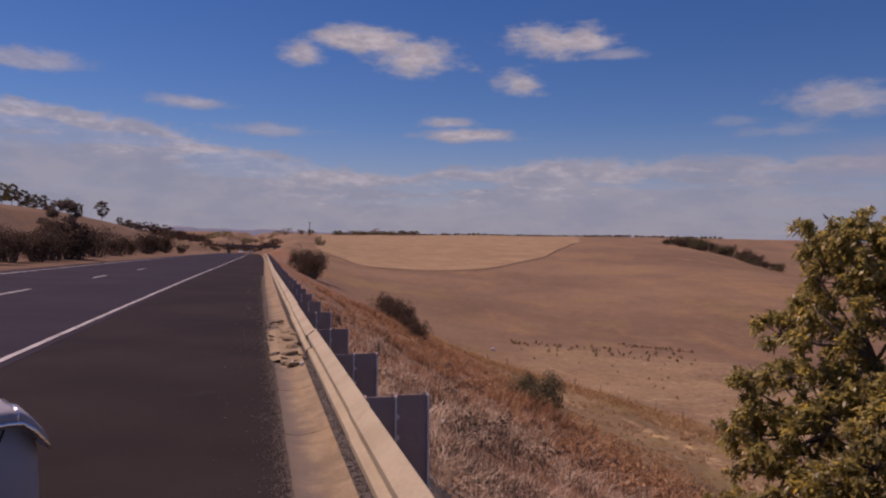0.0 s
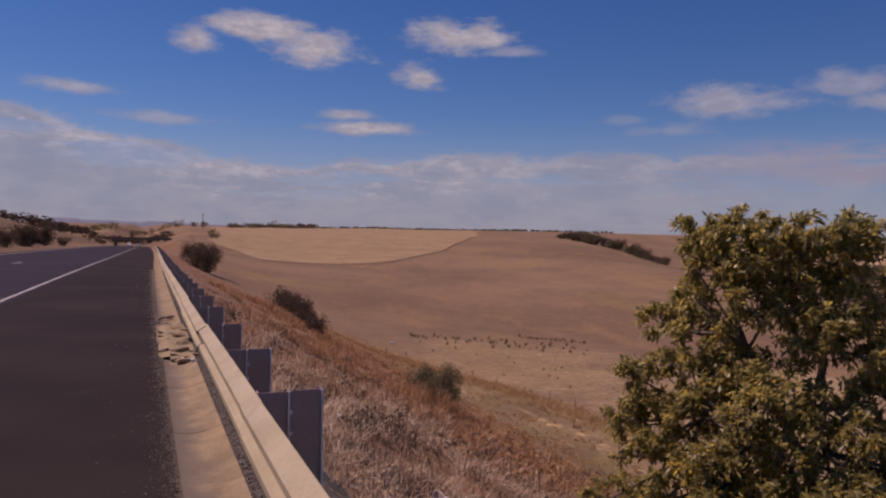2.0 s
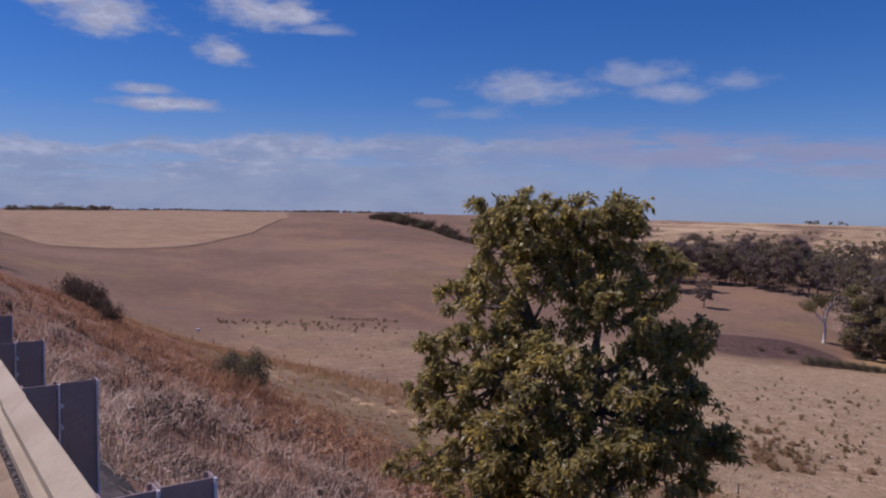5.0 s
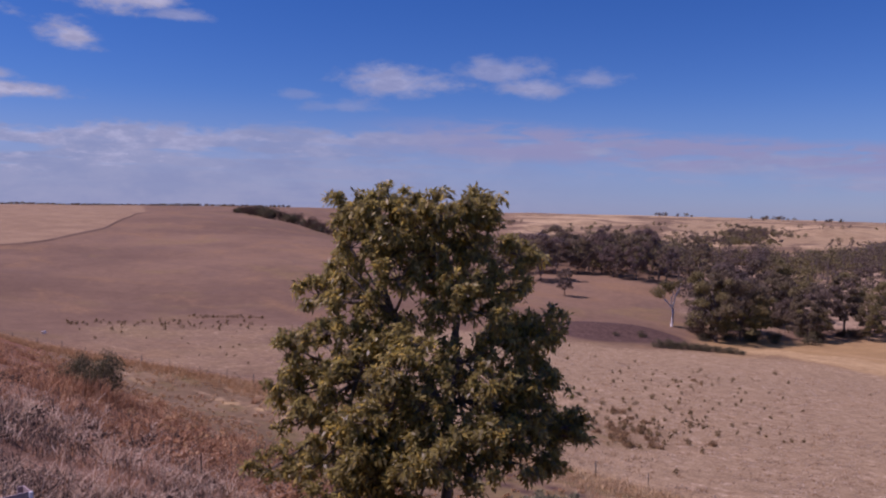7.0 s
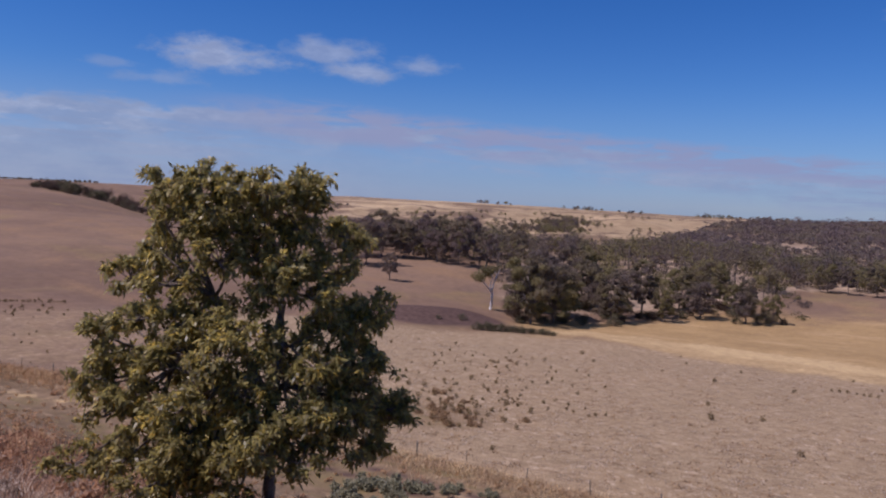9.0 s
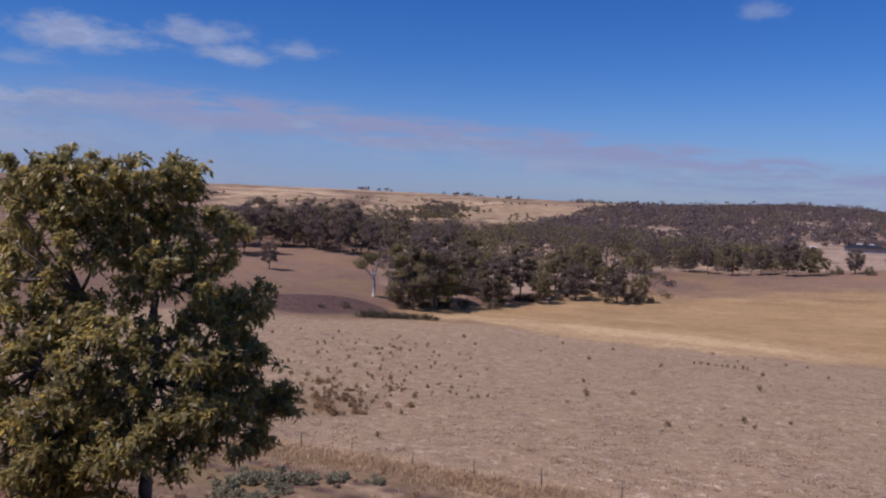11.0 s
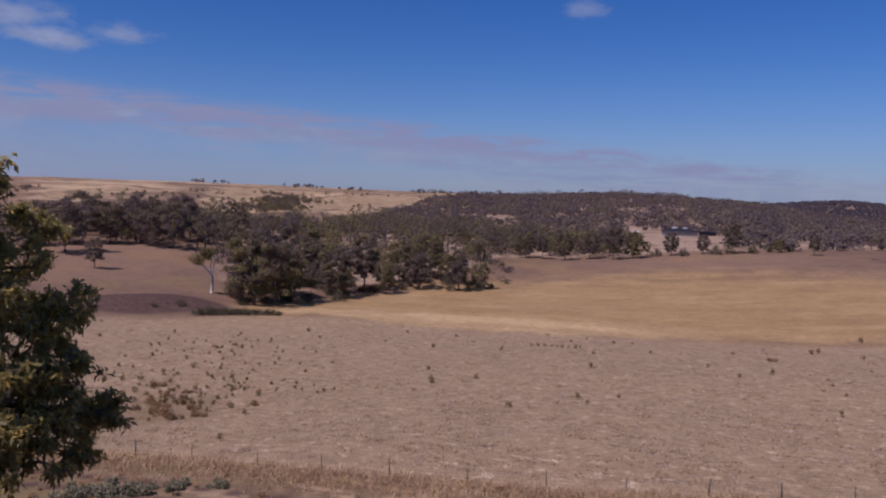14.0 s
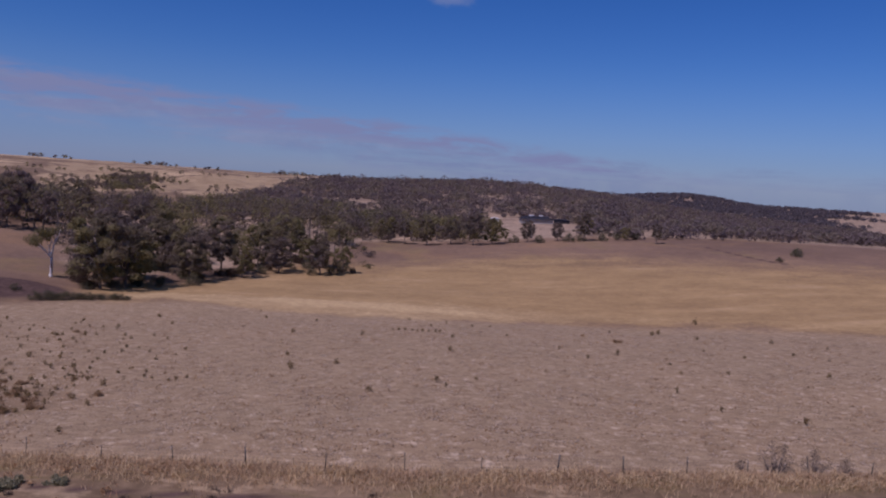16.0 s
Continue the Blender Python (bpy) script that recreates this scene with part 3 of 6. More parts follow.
def part(name, bm, mat, parent, label=""):
    """Links a bmesh, or a ready mesh, as one mesh object under a thing or a part."""
    if isinstance(bm, bmesh.types.BMesh):
        me = bpy.data.meshes.new(name)
        bm.normal_update()
        bm.to_mesh(me)
        bm.free()
        me.materials.append(mat)
    else:
        me = bm
    ob = new(name, me)
    ob.parent = parent
    if label:
        ob["label"] = label
    return ob


def box(bm, x0, x1, y0, y1, z0, z1, bevel=0.0):
    vs = [bm.verts.new((x, y, z)) for z in (z0, z1) for y in (y0, y1) for x in (x0, x1)]
    fs = [bm.faces.new([vs[i] for i in f]) for f in ((0, 2, 3, 1), (4, 5, 7, 6), (0, 1, 5, 4), (2, 6, 7, 3), (0, 4, 6, 2), (1, 3, 7, 5))]
    if bevel:
        es = list({e for f in fs for e in f.edges})
        bmesh.ops.bevel(bm, geom=es, offset=bevel, segments=2, affect="EDGES", profile=0.5)
    return bm


def tube(bm, pts, radii, sides=7):
    """A tapering limb through the points."""
    rings = []
    for i, p in enumerate(pts):
        a, b = Vector(pts[max(i - 1, 0)]), Vector(pts[min(i + 1, len(pts) - 1)])
        q = (b - a).to_track_quat("Z", "Y")
        rings.append([bm.verts.new(Vector(p) + q @ Vector((radii[i] * math.cos(6.2832 * k / sides), radii[i] * math.sin(6.2832 * k / sides), 0))) for k in range(sides)])
    for r0, r1 in zip(rings, rings[1:]):
        for k in range(sides):
            f = bm.faces.new((r0[k], r0[(k + 1) % sides], r1[(k + 1) % sides], r1[k]))
            f.smooth = True
    for r in (rings[0][::-1], rings[-1]):
        bm.faces.new(r)
    return bm


def thing(name, label, category, at=None, group="", kind=""):
    ob = new(name)
    ob.empty_display_size = 0.2
    if at is not None:
        ob.matrix_world = at if isinstance(at, Matrix) else pose(*at)
    return tagged(ob, label, category, group, kind)


def extrude_along(profile, ys, mat, name, close=False, smooth=False, wobble=0.0, seed=0):
    """A strip with the cross-section profile [(x, z)], laid along the road over the stations ys."""
    r = np.random.RandomState(seed)
    verts, faces, n = [], [], len(profile)
    for y in ys:
        cx, cz = float(road_x(y)), float(road_z(y))
        for x, z in profile:
            verts.append((x + cx + wobble * r.uniform(-1, 1), y, z + cz))
    for i in range(len(ys) - 1):
        for k in range(n if close else n - 1):
            a, b = i * n + k, i * n + (k + 1) % n
            faces.append((a, a + n, b + n, b))
    if close:
        faces += [tuple(range(n)), tuple(reversed(range((len(ys) - 1) * n, len(ys) * n)))]
    return mesh_from(name, verts, faces, mat, smooth)


# ---- ground ----
def toe_start(y):
    """Distance from the road at which the reddish bank grass gives way to grazed ground."""
    return np.maximum(9.0, 0.27 * y + 3.0) + 0.9 * np.sin(0.31 * y) + 0.6 * np.sin(0.83 * y + 1.0)


def build_ground():
    az = np.concatenate([np.arange(-180, -24, 4.0), np.arange(-24, 126, 0.25), np.arange(126, 180, 4.0)])
    rr = np.concatenate([np.array([0.03, 0.3, 0.55]), np.arange(0.8, 6, 0.15), np.geomspace(6, 4900, 300)])
    A, D = np.meshgrid(np.radians(az), rr, indexing="ij")
    X, Y = D * np.sin(A), D * np.cos(A)
    Z = ground(X, Y)
    na, nr = A.shape
    idx = np.arange(na * nr).reshape(na, nr)
    nxt = np.roll(idx, -1, axis=0)
    q = np.stack([idx[:, :-1], idx[:, 1:], nxt[:, 1:], nxt[:, :-1]], -1).reshape(-1, 4)[:, ::-1]
    V = np.stack([X, Y, Z], -1).reshape(-1, 3)
    V = np.vstack([V, [[0, 0, -0.35]]])
    me = mesh_np("ground", V, q, M_LAND, True)
    AZ, EW = np.degrees(A), lambda v, a, b: np.clip((v - a) / (b - a), 0, 1)
    xr = X - road_x(Y)
    dpale = np.interp(AZ, PALE_EDGE[0], PALE_EDGE[1])
    pale = EW(D, dpale - 4, dpale + 4) * EW(AZ, 4.0, 5.0) * (1 - EW(AZ, 23.6, 24.4)) * (1 - EW(D, 900, 1200))
    far_pale = EW(D, 440, 560) * EW(AZ, 46, 52) * (1 - EW(AZ, 84, 90)) * 0.62
    foot = fence_x(Y)
    dgold = np.interp(AZ, [60, 70, 82, 91, 103, 112, 130], [132, 138, 126, 125, 127, 128, 125])
    bank = np.where(xr > 0, 1 - EW(X, foot - 4, foot), 0.25) * (1 - EW(D, 200, 320))
    stub = EW(X, foot - 2, foot + 2) * (1 - EW(D, dgold - 8, dgold + 8)) * EW(AZ, 12, 22) * (0.46 + 0.54 * EW(AZ, 36, 54)) * (1 - EW(D, np.interp(AZ, [10, 32, 45, 60], [118, 122, 140, 160]), np.interp(AZ, [10, 32, 45, 60], [140, 150, 165, 175])))
    dgold = dgold + 5 * lump(X, Y, 46, 33) + 3 * lump(X, Y, 15, 34)
    gold = EW(D, dgold - 11, dgold + 13) * EW(AZ, 60, 68) * (1 - EW(D, np.interp(AZ, [60, 70, 82, 95, 115], [145, 150, 160, 175, 165]), np.interp(AZ, [60, 70, 82, 95, 115], [175, 190, 255, 290, 280])))
    edge_w = np.interp(AZ, [60, 66, 80, 84, 92, 104, 112], [195, 176, 203, 272, 285, 300, 315])
    wood = EW(D, edge_w - 8, edge_w + 10) * EW(AZ, 60, 66) * (1 - gold) * (1 - EW(D, 440, 560) * (1 - EW(AZ, 80, 88)))
    bx, by = 127.0, 79.0
    soil = np.exp(-((((X - bx) * 0.85 + (Y - by) * -0.53) / 12.0) ** 2) ** 2 - (((X - bx + 3) * 0.53 + (Y - by + 3) * 0.85) / 8.0) ** 2)
    edge = toe_start(Y)
    toe = EW(xr, edge - 3.5, edge + 7) * (1 - EW(X, foot - 1.5, foot + 0.5)) * (1 - EW(D, 120, 160))
    toe = np.maximum(toe, 0.6 * np.exp(-((X - 52) / 9.0) ** 2 - ((Y - 31) / 7.5) ** 2))
    rut = np.exp(-((X - foot + 4.2) / 0.5) ** 2) + np.exp(-((X - foot + 6.0) / 0.5) ** 2)
    soil = np.maximum(soil, 0.5 * rut * EW(Y, -60, -50) * (1 - EW(Y, 30, 45)) * (X > 10))
    soil = np.minimum(soil * 1.5, 1.0)
    # left hillside mixed darker with soil colour, partly to stand for vignetting
    soil = np.maximum(soil, np.where(xr < -12, 0.45, 0.0) * (1 - EW(D, 150, 260)))
    soil = np.maximum(soil, 0.30 * EW(AZ, 40, 50) * (1 - EW(AZ, 57, 68)) * EW(D, 142, 160) * (1 - EW(D, 250, 300)))
    u = np.clip(((261 - X) * 0.989 - (Y + 88) * 0.14) / 50.5, 0, 1)
    soil = np.maximum(soil, 0.75 * np.exp(-(np.hypot(X - 261 + 50 * u, Y + 88 + 7 * u) / 1.6) ** 2))
    strip_ = 0.95 * np.exp(-((D - dgold - 8) / np.interp(AZ, [64, 72, 90], [5.0, 8.0, 12.0])) ** 2) * EW(AZ, 64, 69) * (1 - 0.62 * EW(AZ, 80, 106))
    lane = np.interp(Y, [40, 46, 93, 108, 125], [31.7, 31.7, 31.8, 25.6, 20.0])
    lane = np.exp(-((X - lane) / 0.9) ** 2) * EW(Y, 38, 46) * (1 - EW(Y, 110, 125)) * np.clip(0.22 + 0.4 * lump(X, Y, 9, 35), 0, 0.45)
    patch = np.exp(-((X - 34.5) / 2.2) ** 2) * EW(Y, 44, 52) * (1 - EW(Y, 60, 68)) * np.clip(0.15 + 0.8 * lump(X, Y, 4, 36), 0, 0.65)
    strip_ = np.maximum(strip_, np.maximum(lane, patch))
    for name, v in (("pale", np.maximum(pale, far_pale)), ("strip", strip_), ("stubble", stub), ("gold", gold), ("wood", wood * 0.85), ("bank", bank), ("toe", toe), ("soil", soil), ("far", far_pale)):
        at = me.attributes.new(name, "FLOAT", "POINT")
        at.data.foreach_set("value", np.append(v.ravel(), 0.0).astype(np.float32))
    g = tagged(new("ground", me), "dry brown summer paddocks rolling to the horizon", "ground", kind="structure")
    return g


PALE_EDGE = ([3, 5.3, 7.9, 12, 16.7, 21.4, 23.0, 23.9, 26], [330, 300, 265, 262, 268, 330, 400, 450, 470])


def fence_x(y):
    return np.interp(y, [-60, -25, 0, 15, 40, 60, 68, 76, 84, 108, 150, 250], [43.5, 43.5, 40.2, 39.8, 40.6, 41.4, 40.2, 38.4, 35.3, 26, 18, 13])


build_ground()


# ---- the road ----
def stations(a, b, near=0.5):
    ys, y = [a], a
    while y < b:
        y += max(near, abs(y) * 0.04)
        ys.append(min(y, b))
    return ys


def build_road():
    ys = stations(-60, 338)
    CROSS = 0.03
    z = lambda x: CROSS * (0.2 - x)
    strip = lambda x0, x1, lift, n=4: [(x0 + (x1 - x0) * k / n, z(x0 + (x1 - x0) * k / n) + lift) for k in range(n + 1)]
    sh = extrude_along([(-3.0, -0.4)] + strip(-3.0, 0.217, 0.0, 6) + [(0.217, -0.4)], ys, M_ASPHALT, "road_shoulder")
    tagged(new("road_shoulder", sh), "dark bitumen road shoulder", "road", kind="structure")
    la = extrude_along([(-12.0, -0.4)] + strip(-12.0, -3.0, 0.004, 8) + [(-3.0, -0.4)], ys, M_LANES, "road")
    tagged(new("road", la), "worn two-lane bitumen carriageway", "road", kind="structure")
    line = extrude_along(strip(-3.24, -3.145, 0.012, 1), ys, M_PAINT, "edge_line", wobble=0.006)
    tagged(new("edge_line", line), "worn white painted edge line", "road marking", kind="structure")
    far = extrude_along(strip(-11.1, -10.96, 0.012, 1), ys, M_PAINT, "edge_line", wobble=0.006)
    tagged(new("edge_line", far), "worn white painted edge line", "road marking", kind="structure")
    y0 = 23.4 - 12 * 6
    for k in range(9):
        a = y0 + 12 * k
        me = extrude_along(strip(-7.05, -6.93, 0.012, 1), [a, a + 1.5, a + 3.0], M_PAINT, "lane_dash", wobble=0.006)
        tagged(new("lane_dash", me), "short white painted lane dash", "road marking", group="lane dashes", kind="structure")


def build_stones():
    """Loose stones strewn along the broken edge of the bitumen."""
    r = np.random.RandomState(14)
    n = 42000
    y = 1.2 * np.exp(r.uniform(0, math.log(36), n))
    drift = 0.10 * lump(x=0 * y, y=y, size=0.5, seed=15) + 0.05 * lump(x=0 * y, y=y, size=0.16, seed=16)
    x = 0.245 - np.abs(r.normal(0, 0.075, n)) * (1 + np.clip(drift * 5, -0.6, 1.0)) - (r.uniform(0, 1, n) > 0.96) * r.uniform(0, 1, n) ** 2 * 0.6
    s = (0.002 + 0.007 * r.uniform(0, 1, n) ** 5) * (0.6 + 0.11 * y)
    under = r.uniform(0, 1, n) > 0.62
    x = np.where(under, r.uniform(0.66, 0.98, n), x)
    s = np.where(under, (0.004 + 0.010 * r.uniform(0, 1, n) ** 3) * (0.7 + 0.07 * y), s)
    z = road_z(y) + np.where(under, np.interp(x, [0.64, 0.72, 0.85, 1.0], [0.0, 0.012, 0.0, -0.02]), 0.03 * (0.2 - x)) + s * 0.4 + 0.001
    k = np.array([(1, 0, -0.5), (-0.5, 0.87, -0.5), (-0.5, -0.87, -0.5), (0, 0, 0.8)])
    V = np.stack([x + road_x(y), y, z], -1)[:, None, :] + k[None] * s[:, None, None] * r.uniform(0.6, 1.4, (n, 4, 1))
    q = (np.arange(n)[:, None, None] * 4 + np.array([[0, 2, 1], [0, 1, 3], [1, 2, 3], [2, 0, 3]])[None]).reshape(-1, 3)
    tagged(new("loose_stones", mesh_np("loose_stones", V.reshape(-1, 3), q, M_STONE)), "loose pale stones along the bitumen edge", "stones", kind="stuff")


def build_drain():
    """Dished concrete drain in cast lengths beside the bitumen, and the gravel under the barrier."""
    dish = [(0.225 + 0.42 * k / 14.0, -0.006 - 0.030 * math.sin(math.pi * (k / 14.0) ** 0.8) + 0.034 * (k / 14.0) ** 3) for k in range(15)]
    prof = [(0.22, -0.30), (0.22, -0.012)] + dish + [(0.65, 0.018), (0.65, -0.30)]
    root = thing("concrete_drain", "weathered concrete spoon drain in cast lengths beside the bitumen", "drain", kind="structure")
    y, k = -8.0, 0
    rnd = random.Random(5)
    while y < 150:
        length = 2.1 if y < 60 else 8.0
        if not 10.7 < y + length / 2 < 15.5:
            sag = rnd.uniform(-0.003, 0.003)
            me = extrude_along([(x, z + sag) for x, z in prof], [y + 0.001, y + length / 2, y + length - 0.001], M_DRAIN, "slab", close=True, smooth=False)
            part("slab", me, None, root)
        y += length
    # a stretch that has broken up and silted over
    bm = bmesh.new()
    for j in range(40):
        cx, cy, s = rnd.uniform(0.24, 0.70), rnd.uniform(10.4, 16.4), rnd.uniform(0.03, 0.12)
        cz = float(road_z(cy)) + rnd.uniform(-0.01, 0.04)
        m4 = pose(cx + float(road_x(cy)), cy, cz, rnd.uniform(-25, 25), rnd.uniform(-25, 25), rnd.uniform(0, 180)) @ Matrix.Diagonal((s, s * rnd.uniform(0.7, 2.0), s * 0.45, 1))
        bmesh.ops.create_icosphere(bm, subdivisions=1, radius=1.0, matrix=m4)
    part("rubble", bm, M_DRAIN, root, "broken pale concrete rubble")
    silt = extrude_along([(0.2, 0.004), (0.35, 0.03), (0.5, 0.012), (0.68, 0.02), (0.8, -0.1)], stations(10.88, 15.12, 0.2), M_CONCRETE, "silt", wobble=0.015, seed=8)
    part("silt", silt, None, root, "brown silt washed over the drain")
    gr = extrude_along([(0.64, 0.0), (0.72, 0.012), (0.85, -0.0), (1.0, -0.02), (1.2, -0.06), (1.45, -0.24)], stations(-10, 160, 0.15), M_GRAVEL, "gravel_strip", wobble=0.012, seed=2)
    tagged(new("gravel_strip", gr), "grey gravel strip under the crash barrier", "gravel", kind="structure")


def build_barrier():
    """Steel W-beam barrier: overlapping beams on blocks and channel posts, two metres apart."""
    TOP = 0.72
    back = [(0.625, 0.0), (0.605, -0.012), (0.560, -0.042), (0.537, -0.060), (0.537, -0.096), (0.560, -0.114), (0.612, -0.140), (0.618, -0.155),
            (0.612, -0.170), (0.560, -0.196), (0.537, -0.214), (0.537, -0.250), (0.560, -0.268), (0.605, -0.298), (0.625, -0.310)]
    for k in range(-3, 38):
        y0 = 0.36 + 4.0 * k
        if y0 > 140:
            break
        rail = thing("guard_rail", "dusty pale galvanised W-beam guard rail section on steel posts", "guard rail", group="guard rail sections")
        rnd = random.Random(100 + k)
        jog = rnd.uniform(-0.012, 0.012)
        lap = 0.16
        prof = [(x + jog, TOP + z) for x, z in back] + [(x + jog + 0.004, TOP + z) for x, z in reversed(back)]
        ys = [y0 - lap, y0 - lap + 0.02, y0, y0 + 2, y0 + 4]
        me = extrude_along(prof, ys, M_ZINC, "beam", close=True)
        n = len(prof)
        for v in me.vertices:
            if v.index < 3 * n and v.index >= 0:
                v.co.x -= 0.005
        part("beam", me, None, rail)
        for j in (0, 1):
            y = y0 + 2.0 * j
            cz, cx = float(road_z(y)), float(road_x(y)) + jog
            lean, low = rnd.uniform(-1.2, 1.2), rnd.uniform(-0.02, 0.012)
            for name, x0, x1, z0, z1 in (("block", 0.625, 0.805, 0.36, 0.722), ("post", 0.812, 1.0, -0.9, 0.725)):
                bm = bmesh.new()
                t = 0.006
                box(bm, x0, x1, -t / 2, t / 2, z0, z1)                         # web, which faces along the road
                box(bm, x0, x0 + t, t / 2 + 0.0005, 0.075, z0, z1)             # flanges
                box(bm, x1 - t, x1, t / 2 + 0.0005, 0.075, z0, z1)
                box(bm, x1 - 0.022, x1 - t - 0.0005, 0.075 - t, 0.075, z0, z1)
                lip = bmesh.new()
                box(lip, x1 - 0.010, x1 + 0.001, -0.014, -t / 2 - 0.0005, z0 + 0.01, z1)   # rolled edge, its bright glint put into the pale colour
                ob = part(name, bm, M_POST, rail)
                stand = pose(cx, y, cz + low, rnd.uniform(-0.8, 0.8), lean * 0.4, 0)
                ob.matrix_local = stand
                rim = part("flange", lip, M_BRIGHT, rail, "rolled steel edge with its glint put into the colour")
                rim.matrix_local = stand
                if name == "post":
                    for bz in (0.60, 0.48):
                        bb = bmesh.new()
                        bmesh.ops.create_cone(bb, cap_ends=True, segments=8, radius1=0.014, radius2=0.012, depth=0.022, matrix=pose(0.81, -0.012, bz, 90, 0, 0))
                        b = part("bolt", bb, M_BRIGHT, rail, "bright bolt head")
                        b.matrix_local = stand
            for dy in (-0.06, 0.06):
                for bz in (TOP - 0.078, TOP - 0.232):
                    if j == 0 and -6 < y0 < 30:
                        sp = bmesh.new()
                        bmesh.ops.create_uvsphere(sp, u_segments=8, v_segments=5, radius=0.015, matrix=pose(0.530 + cx, y0 + dy - 0.08, bz + cz) @ Matrix.Diagonal((0.5, 1, 1, 1)))
                        part("splice_bolt", sp, M_ZINC, rail)


build_road()
build_stones()
build_drain()
build_barrier()


# ---- vegetation ----
def leaf_mesh(name, centres, normals_up, length, width, mat, rnd, droop=0.5, ways=None):
    """Many leaves, each a folded lens of two faces, hung at the centres."""
    n = len(centres)
    a = rnd.uniform(0, 2 * np.pi, n)
    tilt = rnd.normal(-droop, 0.5, n)
    d = np.stack([np.cos(a) * np.cos(tilt), np.sin(a) * np.cos(tilt), np.sin(tilt)], -1)
    up = rnd.normal(0, 1, (n, 3)) + np.array([0, 0, 0.6])
    s = np.cross(d, up)
    s /= np.linalg.norm(s, axis=1)[:, None] + 1e-9
    if normals_up is not None:
        face = normals_up / (np.linalg.norm(normals_up, axis=1)[:, None] + 1e-9) + rnd.normal(0, 0.28, (n, 3))
        d = np.cross(face, rnd.normal(0, 1, (n, 3)))
        d /= np.linalg.norm(d, axis=1)[:, None] + 1e-9
        s = np.cross(d, face)
        s /= np.linalg.norm(s, axis=1)[:, None] + 1e-9
    if ways is not None:
        d = ways / (np.linalg.norm(ways, axis=1)[:, None] + 1e-9)
        s = np.cross(d, rnd.normal(0, 0.55, (n, 3)) + np.array([0, 0, 1.0]))
        s /= np.linalg.norm(s, axis=1)[:, None] + 1e-9
    L = length * rnd.uniform(0.6, 1.3, n)[:, None]
    W = width * rnd.uniform(0.7, 1.3, n)[:, None]
    nrm = np.cross(s, d)
    p0 = centres - d * L * 0.5
    p1 = centres + s * W * 0.5 - nrm * W * 0.15
    p2 = centres + d * L * 0.5 - np.array([0, 0, 1]) * L * 0.12
    p3 = centres - s * W * 0.5 - nrm * W * 0.15
    V = np.stack([p0, p1, p2, p3], 1).reshape(-1, 3)
    q = np.arange(n * 4).reshape(n, 4)
    return mesh_np(name, V, q, mat)


def ball_points(rnd, n, c, r, hollow=0.45):
    d = rnd.normal(0, 1, (n, 3))
    d /= np.linalg.norm(d, axis=1)[:, None]
    return np.asarray(c) + d * np.asarray(r) * (rnd.uniform(hollow ** 3, 1, n) ** (1 / 3))[:, None]


def limb(bm, a, b, r0, r1, rnd, bend=0.12, n=5, sides=6):
    a, b = Vector(a), Vector(b)
    L = (b - a).length
    pts, rad = [], []
    off = Vector((rnd.normal(0, bend), rnd.normal(0, bend), rnd.normal(0, bend) - 0.02)) * L
    for i in range(n):
        t = i / (n - 1)
        j = Vector(rnd.normal(0, 0.015, 3)) * L if 0 < i < n - 1 else Vector((0, 0, 0))
        pts.append(a.lerp(b, t) + off * (4 * t * (1 - t)) * 0.5 + j)
        rad.append(r0 + (r1 - r0) * t)
    tube(bm, pts, rad, sides)
    return pts


